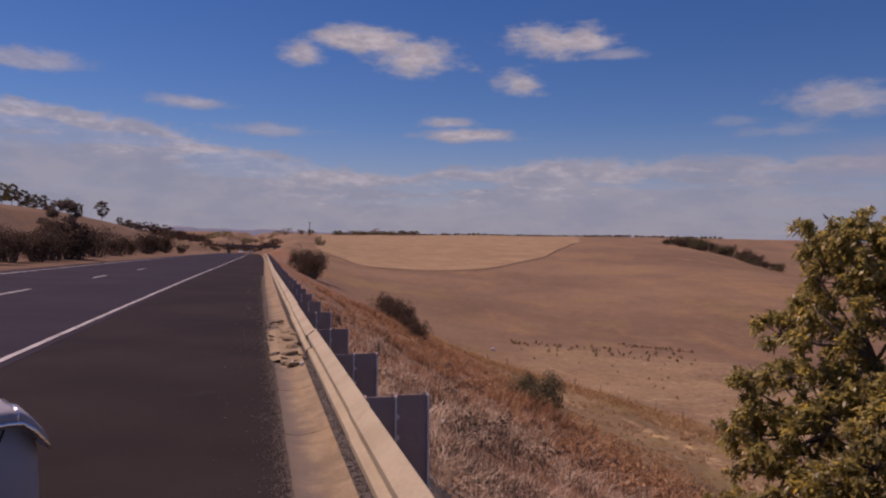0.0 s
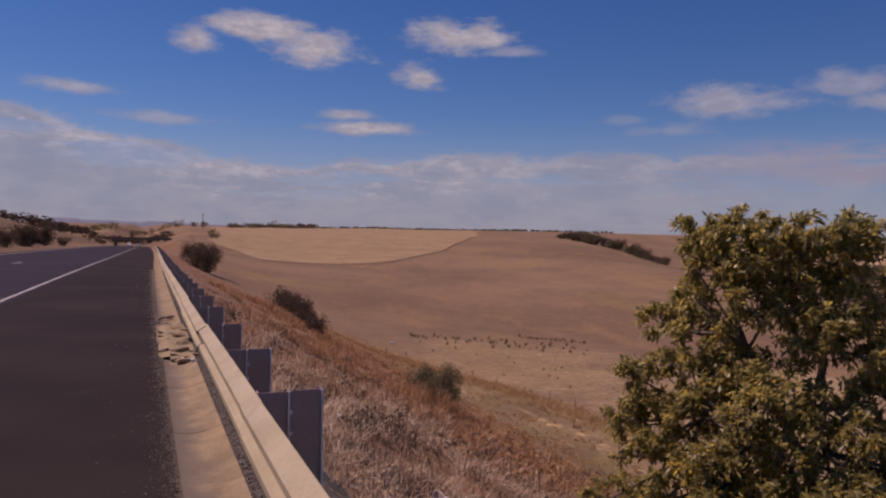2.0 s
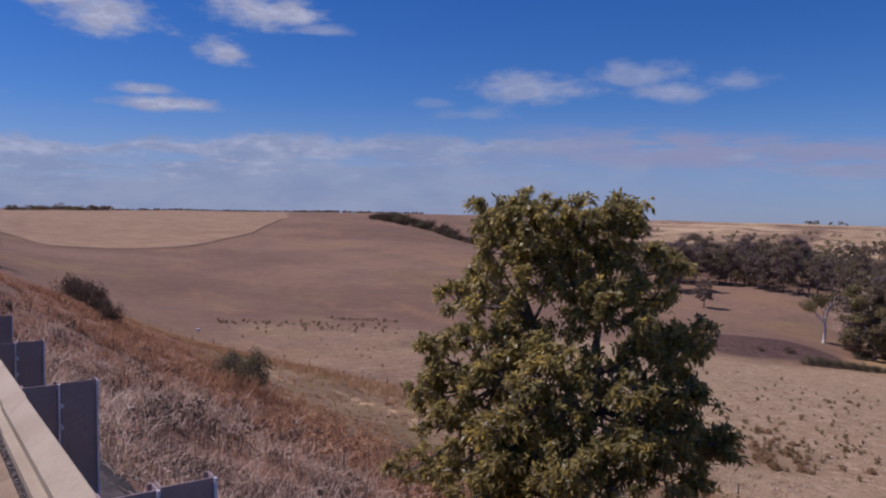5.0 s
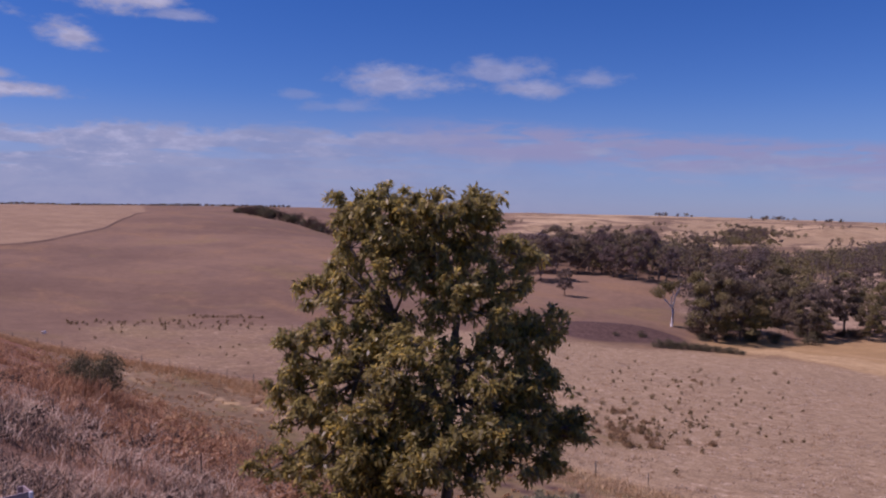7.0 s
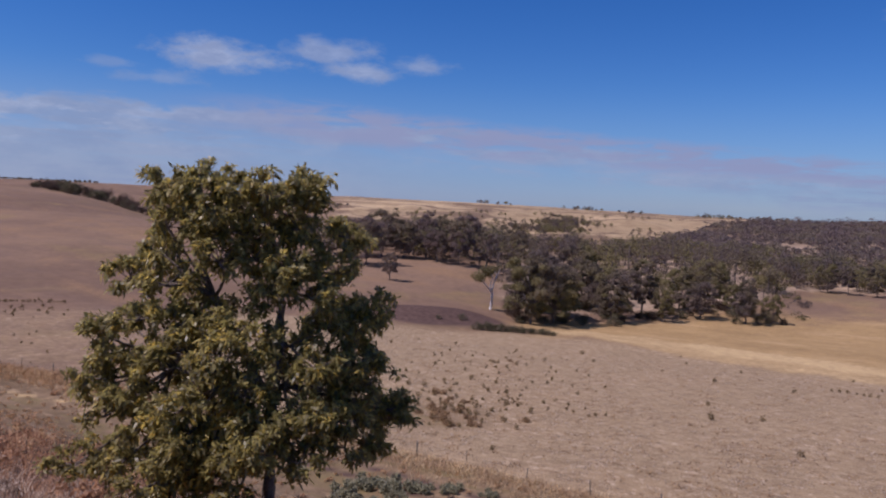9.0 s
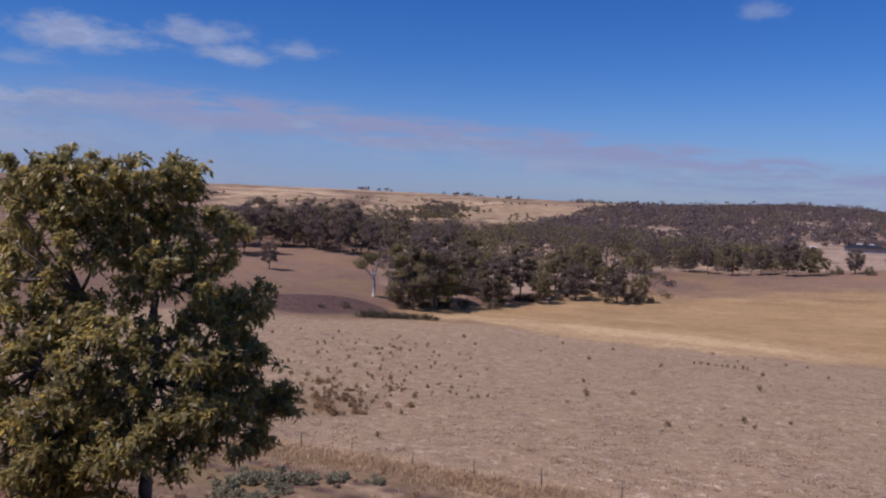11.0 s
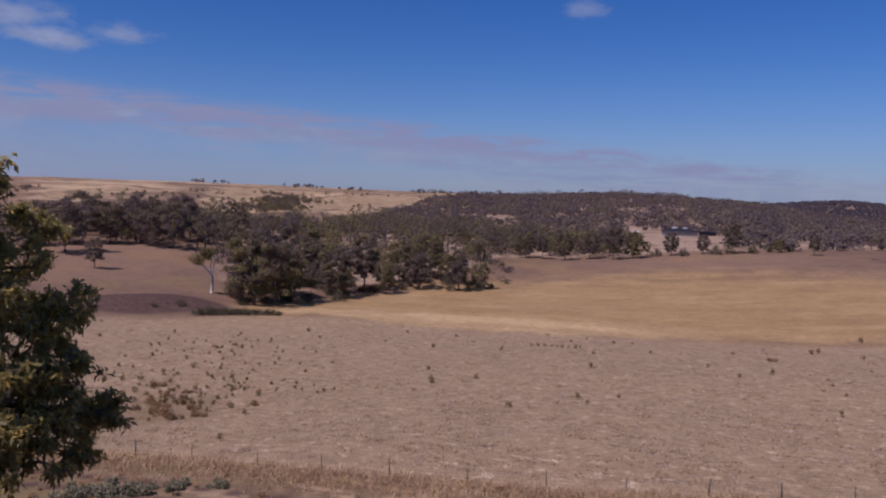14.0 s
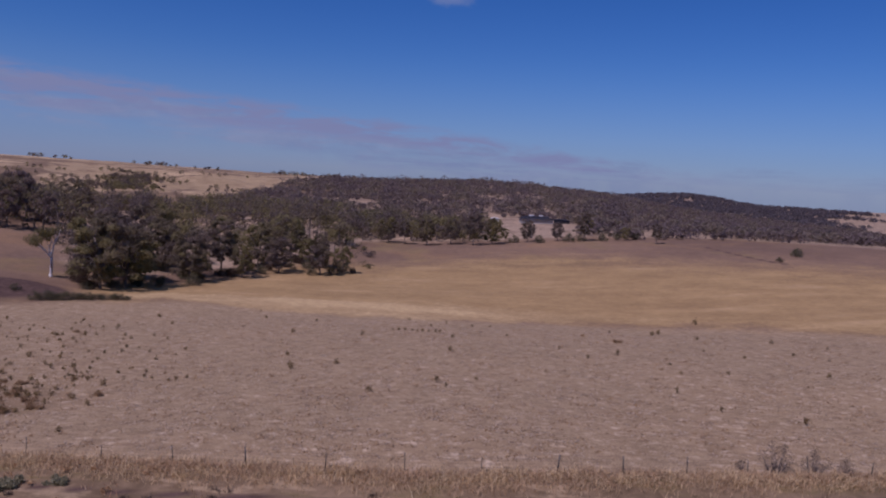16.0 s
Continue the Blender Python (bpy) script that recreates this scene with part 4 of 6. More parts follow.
def build_main_tree():
    """Young gum on the bank: several lobes of hanging leaves on a forked trunk."""
    base_az, dist = 47.8, 10.6
    bx, by = dist * math.sin(radians(base_az)), dist * math.cos(radians(base_az))
    bz = float(ground(bx, by))
    tree = thing("gum_tree", "bushy young gum tree with olive leaves on the dry bank", "tree", at=(bx, by, bz))
    view = radians(46.0)
    right, away = np.array([math.cos(view), -math.sin(view), 0]), np.array([math.sin(view), math.cos(view), 0])
    # lobes of the crown in rows from the top down: height over the base, sideways places (cm)
    rows = [(519, (-145, -97, -52, -9, 46)), (527, (-94, 44)), (496, (-76, 18)), (474, (-134, -72, -20, 34)), (464, (98,)), (436, (-140, -66, -27, 40)), (418, (84, 12)),
            (405, (-180, -128)), (388, (-4, 50)), (358, (-165, -84, 142)), (352, (-112, -40, 84)), (330, (-205, 20)), (304, (-196, -140, -64, 56)),
            (276, (-228, -30, 130)), (250, (60, 6, 104)), (228, (-208, -152, -96, 160)), (214, (-52, 100, 40, 168)), (186, (-12, 44, 134)),
            (262, (-172, -105)), (236, (-125, -20)), (322, (-118, -62)), (196, (-100, -44)), (296, (2, 92, 122)), (340, (112,)), (166, (-246, -190, -130, -64, 92)), (140, (-86, -34)), (120, (-160,))]
    lobes = [(s, h) for h, places in rows for s in places if not (h < 195 and -50 < s < 100)]
    LIFT = 100 * (-2.02 - bz)
    rnd = np.random.RandomState(21)
    bm = bmesh.new()
    up = LIFT / 100
    fork = Vector((0.02, 0.02, 0.75 + up))
    limb(bm, (0, 0, -0.35), fork, 0.105, 0.085, rnd, 0.03, 5, 9)
    t1 = limb(bm, fork, Vector(right * 0.05 + away * 0.1) + Vector((0, 0, 2.3 + up)), 0.085, 0.055, rnd, 0.08, 7, 8)
    t2 = limb(bm, fork, Vector(right * -0.75 + away * -0.2) + Vector((0, 0, 2.2 + up)), 0.07, 0.045, rnd, 0.1, 7, 8)
    t3 = limb(bm, fork, Vector(right * 0.55 + away * 0.3) + Vector((0, 0, 1.7 + up)), 0.05, 0.03, rnd, 0.1, 6, 8)
    t4 = limb(bm, t1[-1], Vector(right * -0.1) + Vector((0, 0, 3.5 + up)), 0.052, 0.024, rnd, 0.08, 6, 7)
    t5 = limb(bm, fork * 0.8, Vector(right * -1.3 + away * 0.1) + Vector((0, 0, 1.2 + up)), 0.045, 0.022, rnd, 0.12, 6, 7)
    nodes = t1 + t2 + t3 + t4 + t5
    leaves, ways = [], []
    for s, h in lobes:
        edge = abs(s + 28) / (120.0 if h > 400 else 175.0)
        half = (95 if h > 440 else 130 if h > 330 else 165) * math.sqrt(max(0.06, 1 - min(edge, 0.97) ** 2))
        for copy in range(3):
            if (copy == 2 and (h > 250 or abs(s + 20) > 130)) or (copy == 1 and rnd.uniform() < 0.2):
                continue
            deep = half * (rnd.uniform(-0.95, -0.45), rnd.uniform(0.3, 0.9), rnd.uniform(-1.15, -0.8))[copy]
            r = rnd.uniform(24, 35) * (1.0, 1.1, 0.9)[copy]
            c = (right * (s * (1.0 if copy == 0 else 0.9) + copy * rnd.uniform(-12, 12)) + away * deep) / 100 + np.array([0, 0, (h + copy * rnd.uniform(-14, 4)) / 100])
            R = np.array([r, r, r * 0.7]) / 100
            # each lobe is several sprays of leaves at the ends of twigs
            near = min(nodes, key=lambda p: (p - Vector(c)).length + 0.6 * max(0.0, p.z - c[2]))
            hub = Vector(c) - Vector((0, 0, R[2] * 0.5))
            limb(bm, near, hub, 0.027, 0.013, rnd, 0.12, 5, 5)
            for j in range(9 if copy == 1 else 15):
                tip = ball_points(rnd, 1, c, R * 1.05, 0.6)[0]
                if rnd.uniform() < 0.55:
                    limb(bm, hub, tip, 0.008, 0.003, rnd, 0.15, 3, 4)
                n = int(rnd.randint(36, 62))
                way = rnd.normal(0, 1, (n, 3))
                way /= np.linalg.norm(way, axis=1)[:, None]
                out = (tip - c) / np.linalg.norm(tip - c)
                way = way + 0.30 * out + np.array([0, 0, -0.35])
                leaves.append(tip + way * rnd.uniform(0.02, 0.12, (n, 1)))
                ways.append(way + rnd.normal(0, 0.8, (n, 3)))
    P = np.vstack(leaves)
    part("trunk", bm, M_BARK, tree, "dark forked trunk and bare inner branches")
    part("crown", leaf_mesh("crown", P, None, 0.112, 0.036, M_LEAF, rnd, 0.45, np.vstack(ways)), None, tree)


def tree_meshes(seed, height, spread, trunk_mat, leaf_mat, quad=0.42, lobes=9, per=70, bare=0.32, lean=0.0, stout=0.014):
    """Trunk and crown meshes of a gum seen from afar: forked limbs, layered leafy pads with gaps between."""
    rnd = np.random.RandomState(seed)
    bm = bmesh.new()
    fork = Vector((lean, rnd.normal(0, 0.2), height * (bare + 0.06)))
    limb(bm, (0, 0, -0.6), fork, height * stout * 1.7, height * stout * 1.2, rnd, 0.05, 5, 7)
    boughs = []
    for k in range(5):
        a = 1.26 * k + rnd.uniform(-0.5, 0.5)
        end = Vector((spread * 0.45 * math.cos(a) + lean, spread * 0.45 * math.sin(a), height * rnd.uniform(0.45, 0.75)))
        boughs += limb(bm, fork, end, height * stout, height * stout * 0.45, rnd, 0.12, 6, 6)[2:]
    pts, out = [], []
    for k in range(lobes):
        a = 2.4 * k + rnd.uniform(-0.6, 0.6)
        lift = (k + rnd.uniform(0, 1)) / lobes
        wide = math.sin(math.pi * (0.16 + 0.72 * lift)) ** 0.7
        rad = spread * wide * rnd.uniform(0.25, 1.0) ** 0.6 * 0.85
        r = spread * rnd.uniform(0.15, 0.27)
        c = Vector((rad * math.cos(a) + lean, rad * math.sin(a), height * (bare + 0.05) + (height * (0.97 - bare) - r * 0.6) * lift))
        near = min(boughs, key=lambda p: (p - c).length + 0.5 * max(0.0, p.z - c.z))
        limb(bm, near, c, height * stout * 0.35, height * stout * 0.12, rnd, 0.12, 4, 4)
        n = int(per * rnd.uniform(0.6, 1.2))
        p = ball_points(rnd, n, c, (r * 1.2, r * 1.2, r * 0.55), 0.25)
        p[:, 2] -= 0.25 * ((p[:, 0] - c[0]) ** 2 + (p[:, 1] - c[1]) ** 2) / r
        p += rnd.normal(0, 0.10 * r, p.shape)
        pts.append(p)
        out.append((p - np.array(c)) / r + rnd.normal(0, 0.35, p.shape) + np.array([0, 0, 0.3]))
    P = np.vstack(pts)
    trunk = bpy.data.meshes.new("trunk")
    bm.normal_update(), bm.to_mesh(trunk), bm.free()
    trunk.materials.append(trunk_mat)
    crown = leaf_mesh("crown", P, np.vstack(out), quad * 1.5, quad, leaf_mat, rnd, 0.3)
    return trunk, crown


def plant(name, meshes, x, y, label, category, group="", scale=1.0, turn=0.0, sink=0.0, wide=(1.0, 1.0)):
    t = thing(name, label, category, at=Matrix.Translation((x, y, float(ground(x, y)) - sink)) @ pose(0, 0, 0, 0, 0, turn) @ Matrix.Diagonal((scale * wide[0], scale * wide[1], scale, 1)), group=group)
    part("trunk", meshes[0], None, t)
    part("crown", meshes[1], None, t)
    return t


def polar(az, d):
    return d * math.sin(radians(az)), d * math.cos(radians(az))


def bush_meshes(seed, wide, tall, leaf_mat, quad, n, stems=7):
    rnd = np.random.RandomState(seed)
    bm = bmesh.new()
    pts = []
    for k in range(stems):
        a = 6.283 * k / stems + rnd.uniform(-0.5, 0.5)
        r = wide * 0.5 * rnd.uniform(0.1, 0.85)
        c = Vector((r * math.cos(a), r * math.sin(a), tall * rnd.uniform(0.30, 0.92) * (1 - 0.35 * r / wide)))
        limb(bm, (0.1 * r * math.cos(a), 0.1 * r * math.sin(a), -0.2), c, 0.02 * tall, 0.006 * tall, rnd, 0.1, 3, 5)
        s = wide * rnd.uniform(0.10, 0.22)
        p = ball_points(rnd, int(n / stems * rnd.uniform(0.5, 1.4)), c, (s, s, min(s * 1.1, tall * 0.34)), 0.3)
        pts.append(p + rnd.normal(0, 0.02 * wide, p.shape))
    P = np.vstack(pts)
    P = P[P[:, 2] > 0.02 * tall]
    stem = bpy.data.meshes.new("stem")
    bm.normal_update(), bm.to_mesh(stem), bm.free()
    stem.materials.append(M_BARK)
    return stem, leaf_mesh("foliage", P, None, quad * 1.6, quad, leaf_mat, rnd, 0.1)


def plant_bush(meshes, x, y, label, group="", scale=1.0, turn=0.0, name="bush", squash=1.0):
    t = thing(name, label, "bush", at=Matrix.Translation((x, y, float(ground(x, y)) - 0.05 - 0.22 * scale)) @ pose(0, 0, 0, 0, 0, turn) @ Matrix.Diagonal((scale, scale, scale * squash, 1)), group=group)
    part("stem", meshes[0], None, t)
    part("foliage", meshes[1], None, t)
    return t


def blades(name, xs, ys, height, width, mat, rnd, lean=0.45, per=7, spread=0.12):
    """Tufts of dry grass: thin bent blades fanning from each root, in one mesh."""
    n = len(xs) * per
    X, Y = np.repeat(xs, per) + rnd.normal(0, spread, n), np.repeat(ys, per) + rnd.normal(0, spread, n)
    H = np.repeat(height, per) * rnd.uniform(0.5, 1.25, n)
    Wd = np.repeat(width, per) if np.ndim(width) else np.full(n, width)
    Z = ground(X, Y) - 0.02
    a = rnd.uniform(0, 6.283, n)
    l = np.abs(rnd.normal(0, lean, n)) * H
    dx, dy = np.cos(a), np.sin(a)
    sx, sy = -dy * Wd / 2, dx * Wd / 2
    p = lambda t, w: np.stack([X + dx * l * t * t + sx * w, Y + dy * l * t * t + sy * w, Z + H * t * (1 - 0.25 * t)], -1)
    V = np.stack([p(0, -1), p(0, 1), p(0.6, 0.8), p(1.0, 0.15), p(1.0, -0.15), p(0.6, -0.8)], 1).reshape(-1, 3)
    k = np.arange(n)[:, None] * 6
    q = np.vstack([k + np.array([0, 1, 2, 5]), k + np.array([5, 2, 3, 4])])
    return mesh_np(name, V, q, mat)


def stalks(name, xs, ys, length, width, mat, rnd):
    """Broken stalks lying criss-cross over the grass, each a thin bent strip."""
    n = len(xs)
    a, tip = rnd.uniform(0, 6.283, n), np.abs(rnd.normal(0.06, 0.10, n))
    dx, dy = np.cos(a) * length, np.sin(a) * length
    z0, z2 = ground(xs, ys) + 0.03, ground(xs + dx, ys + dy) + 0.03 + tip
    rise = rnd.uniform(0.02, 0.12, n)
    P = [np.stack([xs + dx * t, ys + dy * t, z0 + (z2 - z0) * t + rise * 4 * t * (1 - t)], -1) for t in (0.0, 0.5, 1.0)]
    side = np.stack([-np.sin(a), np.cos(a), rnd.normal(0, 0.6, n)], -1) * (width / 2)[:, None]
    V = np.stack([P[0] - side, P[0] + side, P[1] + side, P[2] + side * 0.4, P[2] - side * 0.4, P[1] - side], 1).reshape(-1, 3)
    k = np.arange(n)[:, None] * 6
    return mesh_np(name, V, np.vstack([k + np.array([0, 1, 2, 5]), k + np.array([5, 2, 3, 4])]), mat)


def woods(name, label, xs, ys, hs, seed, quads=110, size=0.8, mat=None, wide=1.0):
    """Many far trees or small weeds in one mesh: each a thin stem and a broken crown of leaf clumps."""
    rnd = np.random.RandomState(seed)
    n = len(xs)
    zs = ground(xs, ys)
    # nine pads of leaves a tree, spread round the upper part and flat on top
    k = 9
    a = rnd.uniform(0, 6.283, (n, k))
    rise = rnd.uniform(0.0, 1.0, (n, k))
    reach = 0.62 * wide * np.sqrt(np.clip(1 - 0.8 * rise ** 2, 0, 1)) * rnd.uniform(0.15, 1.0, (n, k))
    pads = np.stack([reach * np.cos(a), reach * np.sin(a), 0.20 + 0.66 * rise], -1)
    size_of = rnd.uniform(0.13, 0.27, (n, k))
    which = rnd.randint(0, k, (n, quads))
    c = np.take_along_axis(pads, which[:, :, None].repeat(3, 2), 1)
    r = np.take_along_axis(size_of, which, 1)[:, :, None]
    d = rnd.normal(0, 1, (n, quads, 3))
    d /= np.linalg.norm(d, axis=2)[:, :, None]
    p = c + d * r * np.array([1.15 * wide, 1.15 * wide, 0.62]) * rnd.uniform(0.35, 1.0, (n, quads, 1)) ** 0.5
    p[:, :, 2] = np.clip(p[:, :, 2], 0.06, 1.05)
    P = (p * hs[:, None, None] + np.stack([xs, ys, zs], -1)[:, None, :]).reshape(-1, 3)
    N = d + np.array([0, 0, 0.25]) + rnd.normal(0, 0.3, d.shape)
    crown = leaf_mesh(name, P, N.reshape(-1, 3), size * 1.4, size, mat or M_FARLEAF, rnd, 0.2)
    tagged(new(name, crown), label, "woodland", kind="stuff")
    w = hs * 0.02
    k = np.array([(-1, -1), (1, -1), (1, 1), (-1, 1)])
    low = np.stack([xs[:, None] + k[:, 0] * w[:, None], ys[:, None] + k[:, 1] * w[:, None], (zs - 0.06 * hs)[:, None] + 0 * k[:, 0]], -1)
    high = np.stack([xs[:, None] + k[:, 0] * w[:, None] * 0.5, ys[:, None] + k[:, 1] * w[:, None] * 0.5, (zs + hs * 0.7)[:, None] + 0 * k[:, 0]], -1)
    V = np.concatenate([low, high], 1).reshape(-1, 3)
    b = np.arange(n)[:, None, None] * 8
    q = (b + np.array([[0, 1, 5, 4], [1, 2, 6, 5], [2, 3, 7, 6], [3, 0, 4, 7]])[None]).reshape(-1, 4)
    tagged(new(name + "_stems", mesh_np(name + "_stems", V, q, M_BARK)), "thin dark stems of the " + name.replace("_", " "), "woodland", kind="stuff")


def build_bank_grass():
    rnd = np.random.RandomState(31)

    def scatter(n, a0, a1, d0, d1, keep=None, zone=0):
        az, d = np.radians(rnd.uniform(a0, a1, n)), np.exp(rnd.uniform(math.log(d0), math.log(d1), n))
        x, y = d * np.sin(az), d * np.cos(az)
        ok = (x - road_x(y) > 1.35) & (x < fence_x(y) - 3)
        patch = lump(x, y, 2.6, 41) + 0.6 * lump(x, y, 7, 42)
        ok &= patch > rnd.uniform(-0.9, 0.7, n)
        ok &= lump(x, y, 0.55, 43) > rnd.uniform(-1.2, 0.35, n)
        if zone:
            ok &= zone * (lump(x, y, 1.7, 45) + 0.6 * lump(x, y, 0.6, 46)) > rnd.uniform(-0.35, 0.45, n)
        if keep is not None:
            ok &= rnd.uniform(0, 1, n) < keep(x - road_x(y), y)
        return x[ok], y[ok], d[ok]
    x, y, d = scatter(52000, 4, 118, 2.0, 30, lambda s, y: np.interp(s, [4.5, 9.0], [1.0, 0.22]), 1)
    me = blades("straw_grass", x, y, 0.05 + 0.07 * np.clip(lump(x, y, 1.5, 51), 0, 1) + 0.12 * rnd.uniform(0, 1, len(x)) ** 3, 0.0035 + 0.0007 * d, M_STRAW, rnd, 2.0, 9, 0.10)
    tagged(new("straw_grass", me), "dry straw grass in tufts over the bank", "grass", kind="stuff")
    x, y, d = scatter(26000, 3, 72, 6.0, 90, lambda s, y: np.interp(s, [2.5, 7.0], [0.04, 1.0]) * np.interp(np.hypot(s, y), [8, 18], [0.35, 1.0]) * np.interp(s - toe_start(y), [-5, 9], [1.0, 0.06]))
    me = blades("reddish_grass", x, y, 0.13 + (0.16 + 0.25 * np.clip((x - 5) / 6, 0, 1)) * rnd.uniform(0, 1, len(x)), 0.004 + 0.0007 * d, M_RUST, rnd, 0.8, 8, 0.2)
    tagged(new("reddish_grass", me), "reddish dry grass on the steep bank", "grass", kind="stuff")
    # dead brown stalks and brush
    x, y, d = scatter(8000, 4, 80, 2.6, 40, None, -1)
    me = blades("dead_brush", x, y, 0.14 + 0.2 * rnd.uniform(0, 1, len(x)), 0.004 + 0.0006 * d, M_DRYBUSH, rnd, 1.2, 18, 0.12)
    tagged(new("dead_brush", me), "tangled dead brown stalks on the bank", "brush", kind="stuff")
    # rounded dead weeds that stand out of the mat, rusty, straw-coloured and dark
    for name, label, n, d0, d1, mat, tall, keep in (
            ("rusty_weeds", "bushy rust-coloured dead weeds on the bank", 2600, 5.0, 70, M_RUST, 0.55, lambda s, y: np.interp(s, [2.0, 6.5], [0.05, 1.0]) * np.interp(np.hypot(s, y), [8, 18], [0.3, 1.0]) * np.interp(s - toe_start(y), [-5, 8], [1.0, 0.05])),
            ("straw_weeds", "bleached bushy dead weeds on the bank", 1100, 3.0, 22, M_PALESTRAW, 0.34, lambda s, y: np.interp(s, [5.0, 10.0], [1.0, 0.2])),
            ("dark_weeds", "dark brown dead weeds on the bank", 900, 3.0, 40, M_DRYBUSH, 0.34, lambda s, y: 0.9 + 0 * s)):
        x, y, d = scatter(n, 4, 100, d0, d1, keep, {"straw_weeds": 1, "dark_weeds": -1}.get(name, 0))
        me = blades(name, x, y, tall * (0.5 + 0.7 * rnd.uniform(0, 1, len(x))), 0.0035 + 0.0006 * d, mat, rnd, 0.75, 46, 0.11)
        tagged(new(name, me), label, "weeds", kind="stuff")
    x, y, d = scatter(1300, 3, 80, 7, 75, lambda s, y: np.interp(s, [3.0, 7.0], [0.04, 1.0]) * np.interp(np.hypot(s, y), [8, 16], [0.4, 1.0]) * np.interp(s - toe_start(y), [-2, 6], [1.0, 0.08]))
    woods("russet_weeds", "fluffy russet seeding weeds on the bank", x, y, rnd.uniform(0.25, 0.65, len(x)), 23, 90, 0.05, M_RUST, 1.5)
    x, y, d = scatter(420, 4, 90, 4, 30, lambda s, y: np.interp(s, [2.0, 5.0], [0.3, 1.0]), -1)
    woods("brown_weeds", "dark brown withered weeds on the bank", x, y, rnd.uniform(0.2, 0.45, len(x)), 24, 90, 0.035, M_DRYBUSH, 1.5)
    yy = rnd.uniform(14, 105, 2600)
    xx = road_x(yy) + toe_start(yy) + rnd.uniform(-2, 1, len(yy)) + (fence_x(yy) - toe_start(yy)) * rnd.uniform(0, 1, len(yy)) ** 1.3
    ok = (xx < fence_x(yy) - 0.3) & (lump(xx, yy, 5, 47) + 0.6 * lump(xx, yy, 1.6, 48) > rnd.uniform(-0.5, 0.9, len(yy)))
    woods("toe_weeds", "low tawny and russet weeds over the foot of the bank", xx[ok], yy[ok], rnd.uniform(0.12, 0.36, ok.sum()), 26, 40, 0.075, M_FOOT, 1.6)
    # taller grass round the feet of the bank bushes, and bleached stalks behind the rail
    xx, yy = [], []
    for bx, by, r in ((9.9, 25.2, 1.0), (9.5, 26.2, 0.8), (10.2, 47.3, 1.1), (11.1, 54.8, 1.3), (11.6, 60, 1.6), (12.2, 67, 1.6), (12.6, 75, 1.7)):
        n = int(90 * r)
        xx.append(bx + rnd.normal(-0.25, 0.75 * r, n)), yy.append(by + rnd.normal(-0.8 * r, 0.6 * r, n))
    xx, yy = np.concatenate(xx), np.concatenate(yy)
    me = blades("bush_grass", xx, yy, rnd.uniform(0.35, 0.85, len(xx)), 0.005 + 0.0007 * np.hypot(xx, yy), M_RUST, rnd, 0.5, 14, 0.12)
    tagged(new("bush_grass", me), "tall russet grass round the bank bushes", "grass", kind="stuff")
    x, y, d = scatter(1500, 6, 75, 4.0, 16, lambda s, y: np.interp(s, [1.6, 3.5, 6.5], [1.0, 0.7, 0.05]), 1)
    me = blades("bleached_stalks", x, y, rnd.uniform(0.16, 0.42, len(x)), 0.004 + 0.0005 * d, M_PALESTRAW, rnd, 0.7, 7, 0.05)
    tagged(new("bleached_stalks", me), "bleached upright stalks behind the rail", "grass", kind="stuff")
    # tussocks that stand up out of the mat
    x, y, d = scatter(14000, 4, 100, 2.6, 16, lambda s, y: np.interp(s, [4.5, 9.0], [1.0, 0.2]), 1)
    me = blades("grass_tussocks", x, y, 0.10 + 0.14 * rnd.uniform(0, 1, len(x)), 0.004 + 0.0006 * d, M_PALESTRAW, rnd, 1.5, 18, 0.06)
    tagged(new("grass_tussocks", me), "pale dry tussocks standing out of the bank grass", "grass", kind="stuff")
    x, y, d = scatter(1500, 4, 100, 2.6, 20, lambda s, y: np.interp(s, [1.5, 4.0, 7.0], [1.0, 0.9, 0.05]), 1)
    woods("bleached_weeds", "bleached fluffy dead weeds behind the rail", x, y, rnd.uniform(0.10, 0.26, len(x)), 25, 60, 0.022, M_PALESTRAW, 1.6)
    # stalks that have fallen over
    for name, label, n, mat in (("fallen_straw", "bleached fallen stalks lying over the bank", 26000, M_STRAW), ("fallen_twigs", "dark dead twigs lying over the bank", 16000, M_DRYBUSH)):
        x, y, d = scatter(n, 4, 110, 2.2, 18, lambda s, y: np.interp(s, [4.5, 10.0], [1.0, 0.25]), 1 if mat is M_STRAW else -1)
        me = stalks(name, x, y, rnd.uniform(0.08, 0.42, len(x)), 0.004 + 0.0006 * d, mat, rnd)
        tagged(new(name, me), label, "straw", kind="stuff")
    yy = rnd.uniform(48, 115, 1900)
    xx = fence_x(yy) - np.abs(rnd.normal(0, 1.6, len(yy)))
    me = blades("foot_grass", xx, yy, 0.3 + 0.4 * rnd.uniform(0, 1, len(xx)), 0.05, M_FOOT, rnd, 0.7, 7, 0.4)
    tagged(new("foot_grass", me), "tawny dry grass along the foot of the bank", "grass", kind="stuff")
    # tall grass along the fence at the foot of the bank
    yy = rnd.uniform(-45, 70, 3600)
    xx = fence_x(yy) - np.abs(rnd.normal(0, 1.3, len(yy))) - 0.1
    me = blades("fence_grass", xx, yy, 0.20 + 0.22 * np.clip(lump(xx, yy, 6, 71), 0, 1) + 0.26 * rnd.uniform(0, 1, len(xx)), 0.034, M_GOLDGRASS, rnd, 0.8, 11, 0.35)
    tagged(new("fence_grass", me), "tall straw grass along the farm fence", "grass", kind="stuff")


